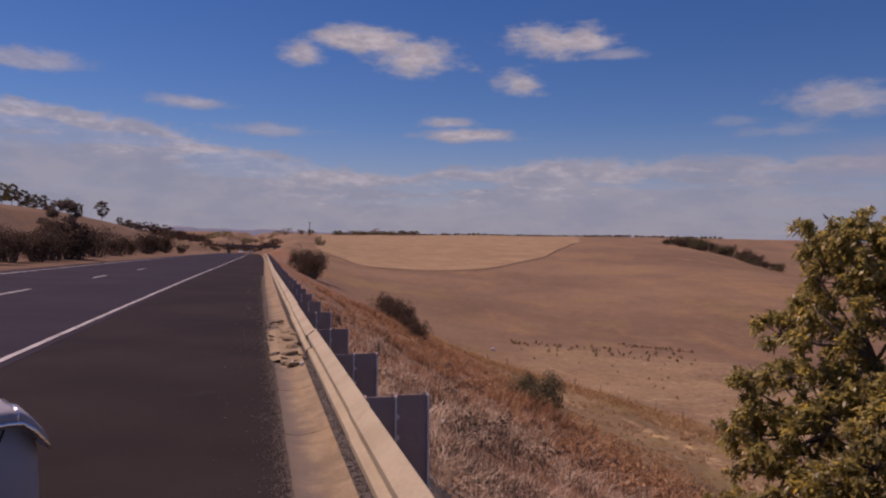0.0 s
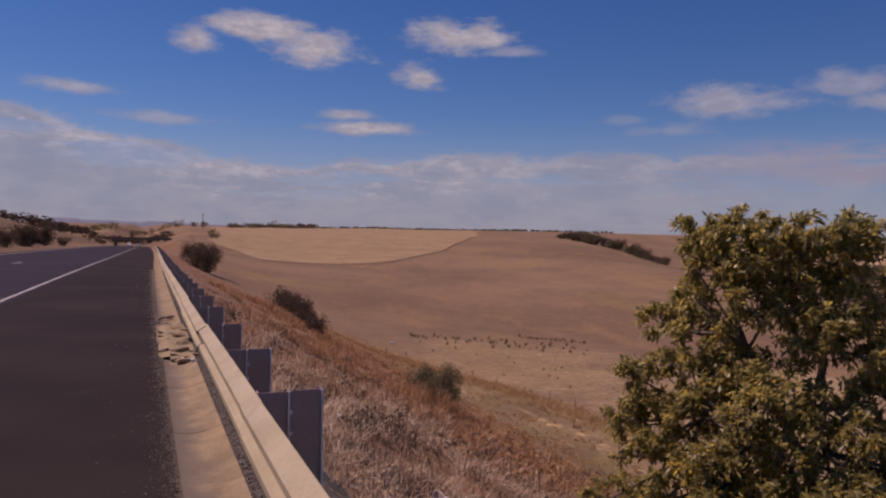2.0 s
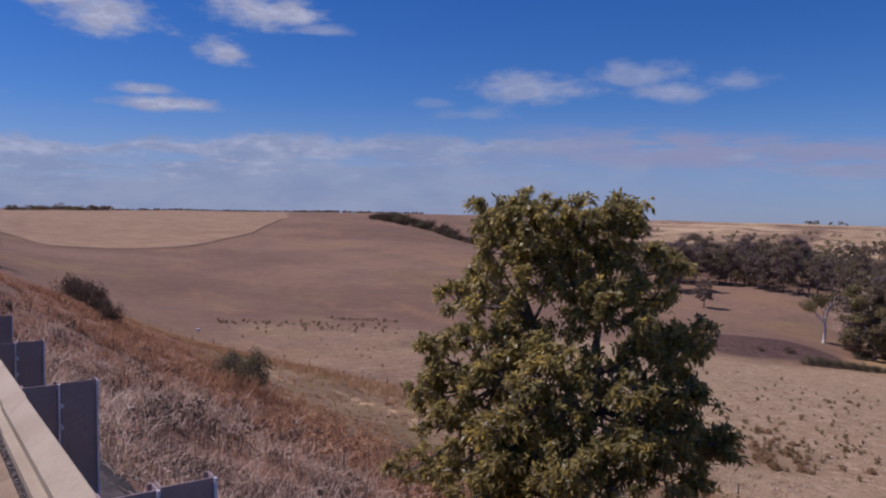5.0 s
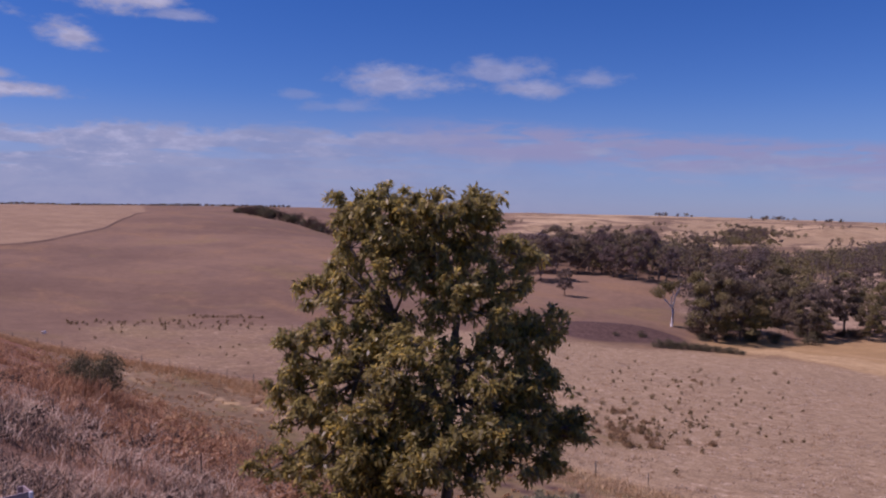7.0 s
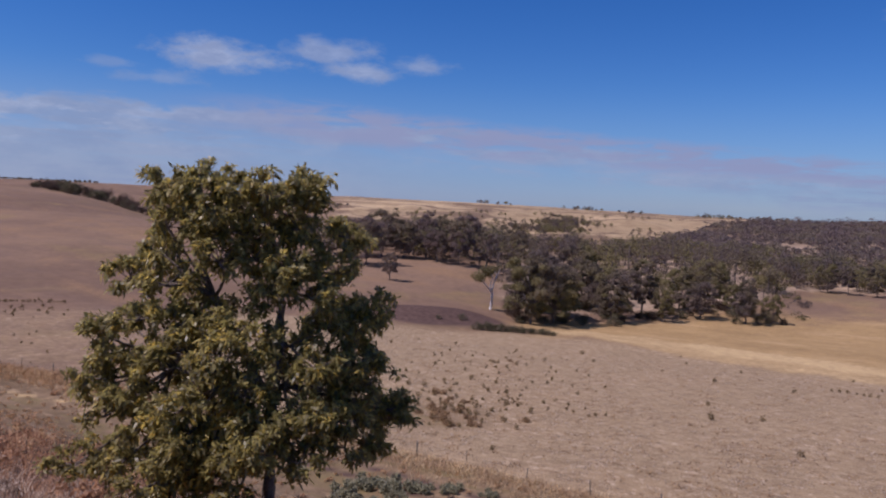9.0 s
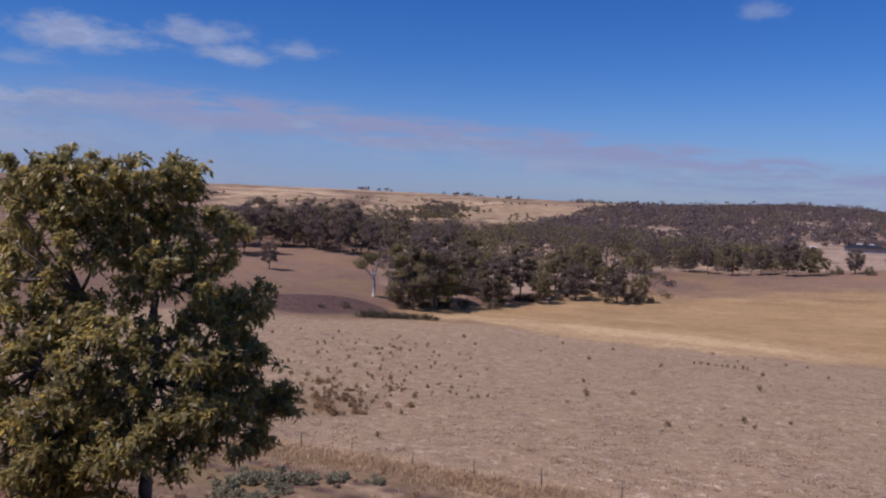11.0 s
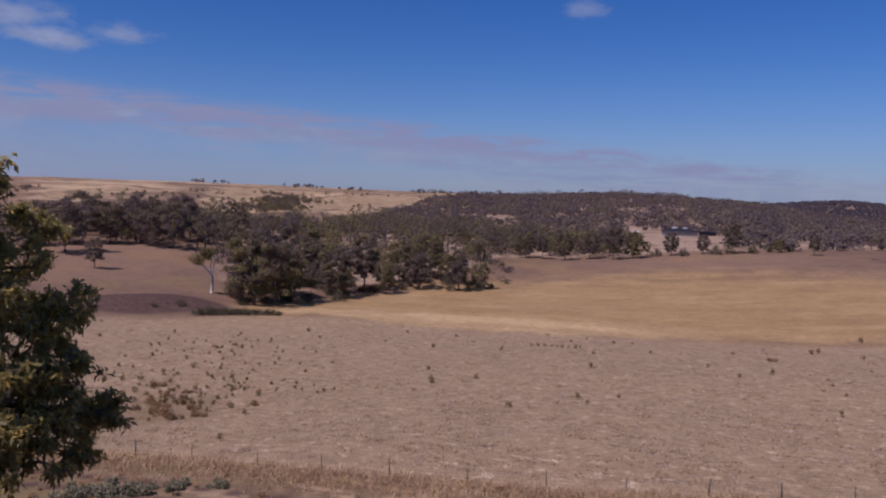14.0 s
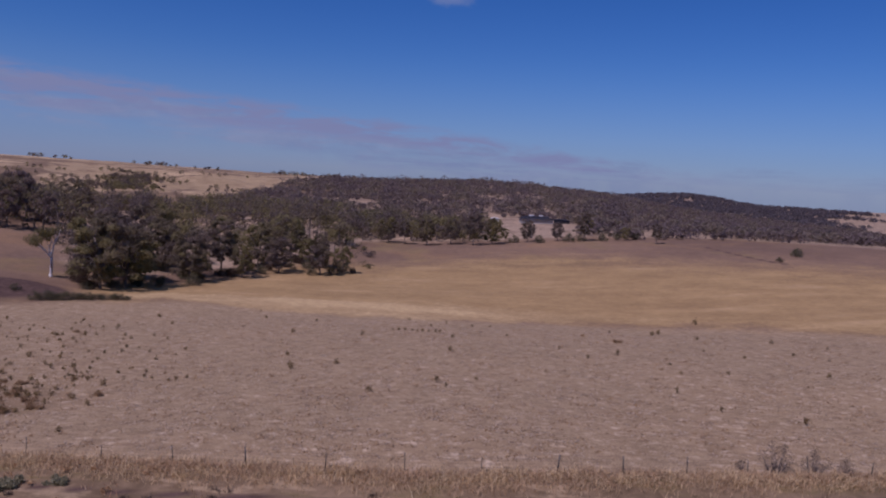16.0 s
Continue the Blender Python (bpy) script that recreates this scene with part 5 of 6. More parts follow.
def build_stubble():
    """Broken straw and clods lying in the cropped paddock beyond the fence."""
    rnd = np.random.RandomState(65)
    for name, label, n, mat, tall in (("stubble_straw", "pale cut straw lying in the stubble paddock", 15000, M_STUBBLE, 0.06), ("stubble_clods", "brown stalks standing in the stubble paddock", 5000, M_DRYWEED, 0.10)):
        az, d = np.radians(rnd.uniform(34, 122, n)), np.exp(rnd.uniform(math.log(40), math.log(118), n))
        x, y = d * np.sin(az), d * np.cos(az)
        ok = (x > fence_x(y) + 1.5) & (lump(x, y, 14, 66) + 0.7 * lump(x, y, 4, 67) > rnd.uniform(-0.9, 0.7, n))
        x, y, d = x[ok], y[ok], d[ok]
        me = blades(name, x, y, tall + 0.06 * rnd.uniform(0, 1, len(x)), 0.045 + 0.0008 * d, mat, rnd, 2.2, 5, 0.20)
        tagged(new(name, me), label, "straw", kind="stuff")


def build_fence():
    rnd = random.Random(9)
    y = -50.0
    bm0 = bmesh.new()
    tube(bm0, [(0, 0, -0.3), (0, 0, 0.6), (0, 0, 1.12)], [0.038, 0.036, 0.034], 7)
    post_mesh = bpy.data.meshes.new("post")
    bm0.to_mesh(post_mesh), bm0.free()
    post_mesh.materials.append(M_STEELPOST)
    root = thing("farm_fence", "old wire farm fence on thin dark posts", "fence")
    tops = []
    while y < 112:
        x = float(fence_x(y)) + rnd.uniform(-0.1, 0.1)
        z = float(ground(x, y))
        p = part("post", post_mesh, None, root)
        p.matrix_local = pose(x, y, z, rnd.uniform(-4, 4), rnd.uniform(-4, 4), 0) @ Matrix.Diagonal((*[rnd.choice((0.65, 0.75, 1.15))] * 2, rnd.uniform(0.68, 1.0), 1))
        tops.append(Vector((x, y, z)))
        y += 4.0 + rnd.uniform(-0.4, 0.4)
    for h in (0.25, 0.45, 0.62, 0.75):
        bm = bmesh.new()
        tube(bm, [t + Vector((0, 0, h)) for t in tops], [0.004] * len(tops), 4)
        part("wire", bm, M_STEELPOST, root)


build_main_tree()
build_bank_grass()
build_stubble()
build_fence()


# ---- trees along the creek, the road and the far paddocks ----
GUMS = [tree_meshes(s, 12.0, sp, M_BARK, M_FARLEAF, 0.27, lb, 250, ba) for s, sp, lb, ba in ((1, 5.0, 31, 0.14), (2, 4.4, 27, 0.22), (3, 5.6, 34, 0.10), (4, 4.2, 26, 0.26), (5, 5.2, 30, 0.16))]

BROWN_GUMS = [tree_meshes(s, 12.0, sp, M_BARK, M_BROWNLEAF, 0.27, lb, 230, ba) for s, sp, lb, ba in ((31, 5.0, 26, 0.16), (32, 4.6, 24, 0.24), (33, 5.4, 28, 0.18))]


def build_white_gum(x, y, scale, turn):
    """Gum with a pale trunk that forks low into long bare limbs, leafy only at their ends."""
    rnd = np.random.RandomState(11)
    tree = thing("white_gum", "gum tree with a white forked trunk and thin crown", "tree", at=Matrix.Translation((x, y, float(ground(x, y)))) @ pose(0, 0, 0, 0, 0, turn) @ Matrix.Diagonal((scale, scale, scale, 1)))
    bm = bmesh.new()
    fork = Vector((0.1, 0, 3.9))
    limb(bm, (0, 0, -0.6), fork, 0.33, 0.26, rnd, 0.03, 6, 8)
    part("trunk", bm, M_GUM, tree)
    pts = []
    for dx, dy, z, r in ((-2.5, 0.3, 6.9, 0.19), (1.0, -0.3, 7.6, 0.22), (0.2, 0.9, 7.2, 0.15), (-1.6, -0.8, 5.9, 0.12)):
        end = Vector((dx, dy, z))
        bm = bmesh.new()
        way = limb(bm, fork - Vector((0, 0, 0.1)), end, r, r * 0.6, rnd, 0.10, 6, 7)
        arm = part("limb", bm, M_GUM, tree)
        for k in range(3):
            tip = end + Vector((rnd.uniform(-1.3, 1.3), rnd.uniform(-1.3, 1.3), rnd.uniform(0.3, 2.2)))
            bm = bmesh.new()
            limb(bm, way[-1] if k else way[3], tip, r * 0.45, 0.03, rnd, 0.14, 4, 6)
            part("branch", bm, M_GUM, arm)
            pts.append(ball_points(rnd, 170, tip + Vector((0, 0, 0.25)), (1.25, 1.25, 0.95), 0.1))
    part("crown", leaf_mesh("crown", np.vstack(pts), None, 0.36, 0.22, M_FARLEAF, rnd, 0.3), None, tree)


BUSHES = [bush_meshes(s, 2.6, 1.9, M_BUSH, 0.050, 4800, 17) for s in (1, 2, 3)]
RUSSET = [bush_meshes(s, 2.6, 1.9, M_RUSSET, 0.055, 4800, 17) for s in (21, 22, 23)]
DRYBUSH = bush_meshes(9, 1.7, 1.5, M_DRYBUSH, 0.030, 1300, 16)
LOWBUSH = [bush_meshes(s, 2.4, 1.0, M_DRYWEED, 0.09, 1100, 8) for s in (5, 6)]

GREYBUSH = [bush_meshes(s, 2.4, 0.9, M_GREYBUSH, 0.10, 1500, 8) for s in (15, 16)]


def build_creek_trees():
    rnd = random.Random(12)
    # place and height of the trees that stand clear
    spots = [(146.5, 68, 12), (152, 61.5, 11), (158, 66, 13), (163, 55, 9), (176, 47, 8.5), (187, 41, 9.5), (199, 36, 8), (181, 69, 12.5), (160, 71, 15), (140, 64, 14), (147, 62, 13), (185, 72, 16), (171, 57, 12.5), (180, 53, 14),
             (195, 48, 11.5), (206, 42, 12.5), (188, 31, 8), (194, 26, 7.4), (201, 33, 9)]
    brown = [(172, 130, 14), (159, 112.5, 7.5), (188, 137, 15), (192, 131, 12), (197, 126, 14.5), (193.5, 120, 10), (197, 114.5, 13.5), (205, 109, 11), (183, 145, 13), (214, 122, 14), (225, 138, 12), (240, 136, 11), (248, 122, 12), (222, 106, 12.5)]
    for k, (x, y, h) in enumerate(brown):
        plant("gum_tree", BROWN_GUMS[k % 3], x, y, "dull mauve-brown gum tree on the slope above the creek", "tree", "creek gums", h / 12.0, rnd.uniform(0, 360), 0.3, (rnd.uniform(0.85, 1.25), rnd.uniform(0.85, 1.2)))
    row = [(276, 21, 9.7), (274, 15, 8.6), (272, 7, 9.5), (276, -2, 9.6), (272, -10, 11.6), (275, -17, 9.9), (282, -22, 5.2), (279, -30, 8.1), (280, -41, 7.1), (280, -51, 10.8), (284, -67, 5.1), (271, -75, 7.5)]
    for k, (x, y, h) in enumerate(spots):
        plant("gum_tree", GUMS[k % 5], x, y, "dull olive gum tree beside the dry creek", "tree", "creek gums", h / 12.0, rnd.uniform(0, 360), 0.3, (rnd.uniform(0.85, 1.4), rnd.uniform(0.85, 1.3)))
        for _ in range(2):
            plant_bush((BUSHES, RUSSET)[rnd.random() < 0.4][k % 3], x + rnd.uniform(-5, 3), y + rnd.uniform(-5, 4), "low dark bush under the creek gums", "creek bushes", rnd.uniform(0.8, 1.7), rnd.uniform(0, 360))
    build_white_gum(149, 77.7, 1.0, -62)
    for k, (x, y, h) in enumerate(row):
        plant("gum_tree", GUMS[(k + 2) % 5], x, y, "dark gum tree along the top of the paddock", "tree", "paddock gums", h / 12.0, rnd.uniform(0, 360))
    for x, y, h in [(279, -25, 3.3), (275, -34, 3.2), (277, -45, 3.6), (279, -49.6, 3.0), (281, -58, 3.2), (285, -64, 2.9), (286, -71, 2.8), (216.5, -95.6, 1.7), (230.2, -106.6, 3.0), (233.0, -107.5, 2.4)]:
        plant_bush(BUSHES[rnd.randrange(3)], x, y, "dark rounded bush at the paddock edge", "paddock bushes", h / 1.9, rnd.uniform(0, 360))
    # windbreak on the spur of the brown hill
    for k in range(44):
        t = k / 43.0
        y = 452 - 132 * t
        x = float(np.interp(y, [320, 345, 362, 385, 405, 452], [245, 259, 259, 257, 253, 264]))
        kind = RUSSET if rnd.random() < 0.6 else BUSHES
        if rnd.random() < 0.16:
            continue
        plant_bush(kind[k % 3], x + rnd.uniform(-6, 6), y + rnd.uniform(-4, 4), "dark scrub in a line over the hill spur", "hill scrub", rnd.choice((1.0, 1.6, 2.2, 2.9, 3.4)) * rnd.uniform(0.85, 1.1) * (0.75 + 0.5 * math.sin(3.14 * t)), rnd.uniform(0, 360))
    # reeds below the dam
    for k in range(17):
        t = k / 16.0
        plant_bush(BUSHES[k % 3], 119.3 + 7.4 * t + rnd.uniform(-0.5, 0.5), 64.8 - 12 * t, "low green reed clump below the farm dam", "reed clumps", rnd.uniform(0.75, 1.0) * (1 - 0.3 * t), rnd.uniform(0, 360), "reed_clump")
    for x, y, s in [(125, 71, 0.75), (121, 74, 0.5)]:
        plant_bush(BUSHES[0], x, y, "small dark bush beside the farm dam", "dam bushes", s, 20)
    # shrubs in the stubble and by the fence
    for x, y, s in [(60.3, 36.5, 0.75), (55.6, 25.1, 0.55), (50.8, 27.4, 0.6), (50.7, 30.2, 0.9), (52.5, 31.5, 0.7), (54.0, 33.0, 0.8), (57.0, 33.5, 0.6), (53.0, 29.0, 0.6), (56.0, 31.5, 0.5), (51.8, 33.0, 0.5), (58.5, 32.5, 0.5), (54.6, 30.8, 0.6), (52.0, 28.2, 0.45), (59.0, 34.2, 0.4), (49.6, 28.8, 0.6), (88, 42.6, 0.45), (98, -23.2, 0.7), (106, -20.2, 0.4)]:
        plant_bush(LOWBUSH[rnd.randrange(2)], x, y, "dry brownish shrub in the stubble paddock", "paddock shrubs", s, rnd.uniform(0, 360), "shrub")
    for x, y, s in [(33.3, 24.6, 0.9), (33.9, 23.2, 1.0), (34.5, 21.7, 0.8), (31.3, 24.3, 1.0), (30.6, 22.4, 0.9), (32.6, 22.0, 0.7), (35.6, 20.2, 0.7), (36.3, 18.2, 0.55)]:
        plant_bush(GREYBUSH[rnd.randrange(2)], x, y, "low dull green shrub near the farm fence", "fence shrubs", s, rnd.uniform(0, 360), "shrub")
    for x, y, s in [(43.5, -20.2, 1.45), (43.3, -18.2, 0.6), (43.5, -22.6, 1.1), (43.3, -24.2, 0.9)]:
        plant_bush(DRYBUSH, x, y, "leafless dark dry bush by the farm fence", "dry bushes", s, rnd.uniform(0, 360), "dry_bush")


def build_bank_bushes():
    rnd = random.Random(3)
    for x, y, s in [(11.6, 60, 1.15), (12.2, 67, 1.25), (12.6, 75, 1.3), (10.5, 150, 2.6), (11.5, 158, 2.9), (9.0, 170, 2.4), (28.6, 352, 2.0), (10.0, 25.4, 0.70), (9.5, 26.2, 0.55), (10.2, 47.3, 0.70), (11.1, 54.8, 0.85)]:
        plant_bush((RUSSET if 40 < y < 200 else BUSHES)[rnd.randrange(3)], x, y, "dark green bush on the dry road bank", "bank bushes", s, rnd.uniform(0, 360), squash=1.2)
    for x, y, h in [(-15.6, 50, 2.2), (-15.6, 55, 2.3), (-15.1, 59, 2.3), (-15.4, 64, 2.6), (-15.2, 69, 3.4), (-15.0, 72, 2.4), (-15.7, 82, 2.9), (-15.8, 95, 2.7), (-15.8, 105, 2.2), (-16.1, 123, 3.3), (-16.4, 128, 2.6), (-16.3, 147, 3.6), (-14.4, 160, 1.9)]:
        plant_bush(RUSSET[rnd.randrange(3)], x, y, "dark reddish bush beside the far lane", "roadside bushes", 1.2 * h / 1.9, rnd.uniform(0, 360))
    plant("roadside_tree", GUMS[1], -16.0, 70, "dark tree standing over the roadside bushes", "tree", "roadside trees", 0.42, 40)
    for az, d, h in [(-16.3, 140, 2.8), (-15.7, 150, 3.3), (-15.1, 155, 2.8), (-14.5, 160, 2.5), (-13.9, 165, 2.6), (-12.8, 175, 2.4), (-11.8, 170, 2.2), (-10.3, 190, 3.8), (-9.2, 220, 2.0), (-8.6, 230, 2.0), (-8.0, 240, 2.0)]:
        x, y = polar(az, d)
        plant("hill_tree", GUMS[int(h * 7) % 5], x, y, "dark tree on the crest of the roadside hill", "tree", "hill trees", 1.25 * h / 12.0, h * 77)


def build_woods():
    rnd = np.random.RandomState(77)

    def region(a0, a1, d0, d1, spacing, gap, patch):
        area = radians(a1 - a0) * (d1 * d1 - d0 * d0) / 2
        n = int(area / spacing ** 2)
        az, d = rnd.uniform(a0, a1, n), np.sqrt(rnd.uniform(d0 * d0, d1 * d1, n))
        x, y = d * np.sin(np.radians(az)), d * np.cos(np.radians(az))
        ok = lump(x, y, patch, 61) + 0.5 * lump(x, y, patch / 3, 62) > gap
        return az[ok], d[ok], x[ok], y[ok]
    az, d, x, y = region(48, 86, 170, 400, 5.4, -0.65, 34)
    dmin = np.interp(az, [48, 53, 54, 60, 62, 64, 66, 72, 80, 82, 84, 86], [205, 215, 236, 238, 225, 190, 176, 186, 200, 215, 285, 290])
    ok = (d > dmin) & (d < np.interp(az, [48, 58, 62, 74, 80], [320, 320, 350, 380, 350])) & ((az > 53) | (lump(x, y, 24, 63) > -0.1)) & ((d > 240) | (lump(x, y, 17, 65) > 0.3)) & ((d > 285) | (az < 66) | (lump(x, y, 21, 66) > -0.15))
    woods("creek_wood", "open dull olive gum woodland along the creek", x[ok], y[ok], np.interp(d[ok], [170, 260, 340], [9.0, 10.0, 7.5]) * rnd.uniform(0.5, 1.25, ok.sum()), 5, 230, 0.46)
    az, d, x, y = region(68, 103, 300, 760, 5.0, -0.58, 60)
    dmin = np.interp(az, [68, 80, 84, 90, 91, 93, 99, 103], [345, 345, 290, 292, 300, 392, 385, 300])
    dmax = np.interp(az, [68, 70, 75, 80, 84, 103], [370, 400, 520, 660, 740, 740])
    ok = (d > dmin) & (d < dmax)
    woods("hill_wood", "scrubby woodland over the hill with mauve haze in its colour", x[ok], y[ok], rnd.uniform(2.4, 4.8, ok.sum()) + 3.0 * (rnd.uniform(0, 1, ok.sum()) > 0.93), 6, 60, 0.72, M_HAZYLEAF, 1.5)
    az, d, x, y = region(100, 124, 290, 860, 5.8, -0.8, 60)
    ok = (d > np.interp(az, [100, 104, 110, 118, 124], [305, 296, 305, 330, 350])) & (d < np.interp(az, [100, 112, 118, 124], [860, 860, 860, 600]))
    woods("far_hill_wood", "scrubby woodland below the far hill with mauve haze in its colour", x[ok], y[ok], rnd.uniform(2.6, 5.5, ok.sum()), 7, 60, 0.8, M_HAZYLEAF, 1.5)
    az, d, x, y = region(54, 84.5, 172, 300, 6.5, -0.1, 26)
    near = np.interp(az, [54, 60, 62, 64, 66, 72, 80, 84.5], [232, 232, 222, 186, 172, 183, 196, 205])
    ok = (d > near) & (d < near + 55)
    woods("creek_scrub", "low brown scrub under the creek gums", x[ok], y[ok], rnd.uniform(1.0, 2.8, ok.sum()), 19, 90, 0.32, M_FARLEAF, 1.7)
    az, d, x, y = region(83.6, 93.6, 284, 336, 5.0, -0.7, 40)
    woods("field_edge_wood", "dense dark gum wood along the top of the paddock", x, y, rnd.uniform(4.5, 9.5, len(x)), 18, 190, 0.5)
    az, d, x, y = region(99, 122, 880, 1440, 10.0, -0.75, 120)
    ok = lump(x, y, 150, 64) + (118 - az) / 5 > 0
    woods("second_hill_wood", "scrub over the second hill with mauve haze in its colour", x[ok], y[ok], rnd.uniform(3.0, 6.0, ok.sum()), 17, 46, 1.5, M_HAZYSCRUB, 1.6)
    az, d, x, y = region(50, 76, 360, 760, 12, 0.25, 90)
    woods("gully_scrub", "scattered dark scrub in the gullies of the pale hill", x, y, rnd.uniform(2.0, 5.0, len(x)), 8, 60, 0.6)
    X = np.concatenate([rnd.normal(560, 26, 70), rnd.normal(520, 14, 40), rnd.normal(505, 12, 30)])
    Y = np.concatenate([rnd.normal(238, 12, 70), rnd.normal(226, 10, 40), rnd.normal(240, 12, 30)])
    A, Q = np.radians(rnd.normal(67.2, 1.0, 170)), rnd.uniform(560, 770, 170)
    X, Y = np.concatenate([X, Q * np.sin(A)]), np.concatenate([Y, Q * np.cos(A)])
    woods("hillside_scrub", "dark patch of scrub in a fold of the pale hill", X, Y, rnd.uniform(2.5, 5.5, len(X)), 12, 80, 0.6)
    # single trees and windbreaks on the skyline
    sets = [(61.0, 63.6, 1000, 14, 5.0), (67.5, 70.4, 990, 16, 4.5), (71.5, 73.2, 980, 9, 3.6), (77.0, 82.0, 960, 30, 5.5), (5.6, 12.0, 880, 150, 5.6), (12.0, 34.0, 1250, 420, 3.6), (8.6, 9.2, 830, 3, 9.0), (-4.0, 4.0, 700, 40, 6.5), (110, 113, 880, 8, 5)]
    X, Y, H = [], [], []
    for a0, a1, dd, n, h in sets:
        a, q = np.radians(rnd.uniform(a0, a1, n)), dd + rnd.normal(0, 12, n)
        X.append(q * np.sin(a)), Y.append(q * np.cos(a)), H.append(h * rnd.uniform(0.6, 1.2, n))
    woods("skyline_trees", "dark windbreak trees on the far skyline", np.concatenate(X), np.concatenate(Y), np.concatenate(H), 9, 80, 0.75)
    # scrub at the road's end and below the bridge
    X, Y = rnd.uniform(-46, -14, 60), rnd.uniform(260, 420, 60)
    woods("road_end_scrub", "dark scrub where the road bends away", X, Y, rnd.uniform(2.0, 4.5, 60), 10, 110, 0.5, M_RUSSET, 1.3)
    X, Y = rnd.uniform(-14, 12, 40), rnd.uniform(372, 430, 40)
    woods("underbridge_scrub", "dark scrub beyond the far bridge", X, Y, rnd.uniform(2.5, 4.5, 40), 13, 110, 0.5, M_RUSSET, 1.3)


def build_weeds():
    """Single dark tufts standing in the grazed paddocks."""
    rnd = random.Random(44)
    kinds = []
    for k in range(4):
        r = np.random.RandomState(200 + k)
        P = r.normal(0, 1, (46, 3)) * np.array([0.13, 0.13, 0.14]) + np.array([0, 0, 0.27])
        P[:, 2] = np.clip(P[:, 2], 0.03, 0.75)
        bm = bmesh.new()
        tube(bm, [(0, 0, -0.1), (0.01, 0, 0.15), (0.0, 0.02, 0.42)], [0.012, 0.01, 0.004], 5)
        stem = bpy.data.meshes.new("stem")
        bm.to_mesh(stem), bm.free()
        stem.materials.append(M_TWIG)
        kinds.append((stem, leaf_mesh("foliage", P, None, 0.22, 0.09, M_WEED, r, -0.7)))

    def put(az, d, s):
        x, y = polar(az, d)
        s *= 0.85
        ob = thing("weed", "small dark brownish weed tuft in the bare paddock", "weed", Matrix.Translation((x, y, float(ground(x, y)) - 0.03)) @ pose(0, 0, 0, 0, 0, rnd.uniform(0, 360)) @ Matrix.Diagonal((s, s, s * rnd.uniform(0.8, 1.3), 1)), "paddock weeds")
        stem, leaf = kinds[rnd.randrange(4)]
        part("stem", stem, None, ob), part("foliage", leaf, None, ob)
    for _ in range(95):
        put(rnd.gauss(64.5, 3.6), rnd.uniform(64, 108), rnd.uniform(0.4, 1.0))
    for _ in range(60):
        put(rnd.gauss(60.8, 2.6), rnd.gauss(65, 5.0), rnd.uniform(0.5, 1.25))
    for _ in range(55):
        put(17 + 15.5 * rnd.random() ** 0.7, 124 + rnd.gauss(0, 1.8) - 6 * rnd.random() ** 3, rnd.uniform(0.6, 1.35))
    for _ in range(40):
        put(rnd.uniform(18, 36), rnd.uniform(80, 120), rnd.uniform(0.4, 0.9))
    for _ in range(60):
        put(rnd.uniform(54, 118), rnd.uniform(60, 128), rnd.uniform(0.6, 1.3))
    for k in range(34):
        t = k / 33.0
        x, y = 60.5 + 10.2 * t, 118.4 - 6.0 * t + rnd.gauss(0, 1.0)
        put(math.degrees(math.atan2(x, y)), math.hypot(x, y), rnd.uniform(0.7, 1.2))
    for x, y in ((110.3, -31.3), (112.2, -32.6), (124.8, -42.2)):
        put(math.degrees(math.atan2(x, y)), math.hypot(x, y), 1.8)
    for k in range(9):
        put(86.5 + 0.45 * k + rnd.uniform(-0.1, 0.1), 104 + rnd.uniform(-1, 1), rnd.uniform(0.7, 1.0))


# ---- farm buildings, road's end ----
def gable_house(name, label, x, y, turn, length, depth, wall, rise, wall_mat, roof_mat, eave=0.6, doors=True):
    z = float(ground(x, y))
    h = thing(name, label, "building", at=(x, y, z, 0, 0, turn))
    bm = bmesh.new()
    box(bm, -length / 2, length / 2, -depth / 2, depth / 2, -1.0, wall)
    part("wall", bm, wall_mat, h)
    bm = bmesh.new()
    L, D = length / 2 + eave, depth / 2 + eave
    ridge = L - depth * 0.45
    low = [bm.verts.new(c) for c in ((-L, -D, wall), (L, -D, wall), (L, D, wall), (-L, D, wall))]
    top = [bm.verts.new(c) for c in ((-ridge, 0, wall + rise), (ridge, 0, wall + rise))]
    for f in ((low[0], low[1], top[1], top[0]), (low[2], low[3], top[0], top[1]), (low[1], low[2], top[1]), (low[3], low[0], top[0]), tuple(reversed(low))):
        bm.faces.new(f)
    part("roof", bm, roof_mat, h)
    if doors:
        n = int(length / 3)
        for k in range(n):
            bm = bmesh.new()
            cx = -length / 2 + (k + 0.5) * length / n
            box(bm, cx - 0.7, cx + 0.7, -depth / 2 - 0.05, -depth / 2 + 0.02, 0.7 if k != n // 2 else 0.0, 2.1)
            part("window" if k != n // 2 else "door", bm, M_GLASS, h)
    return h


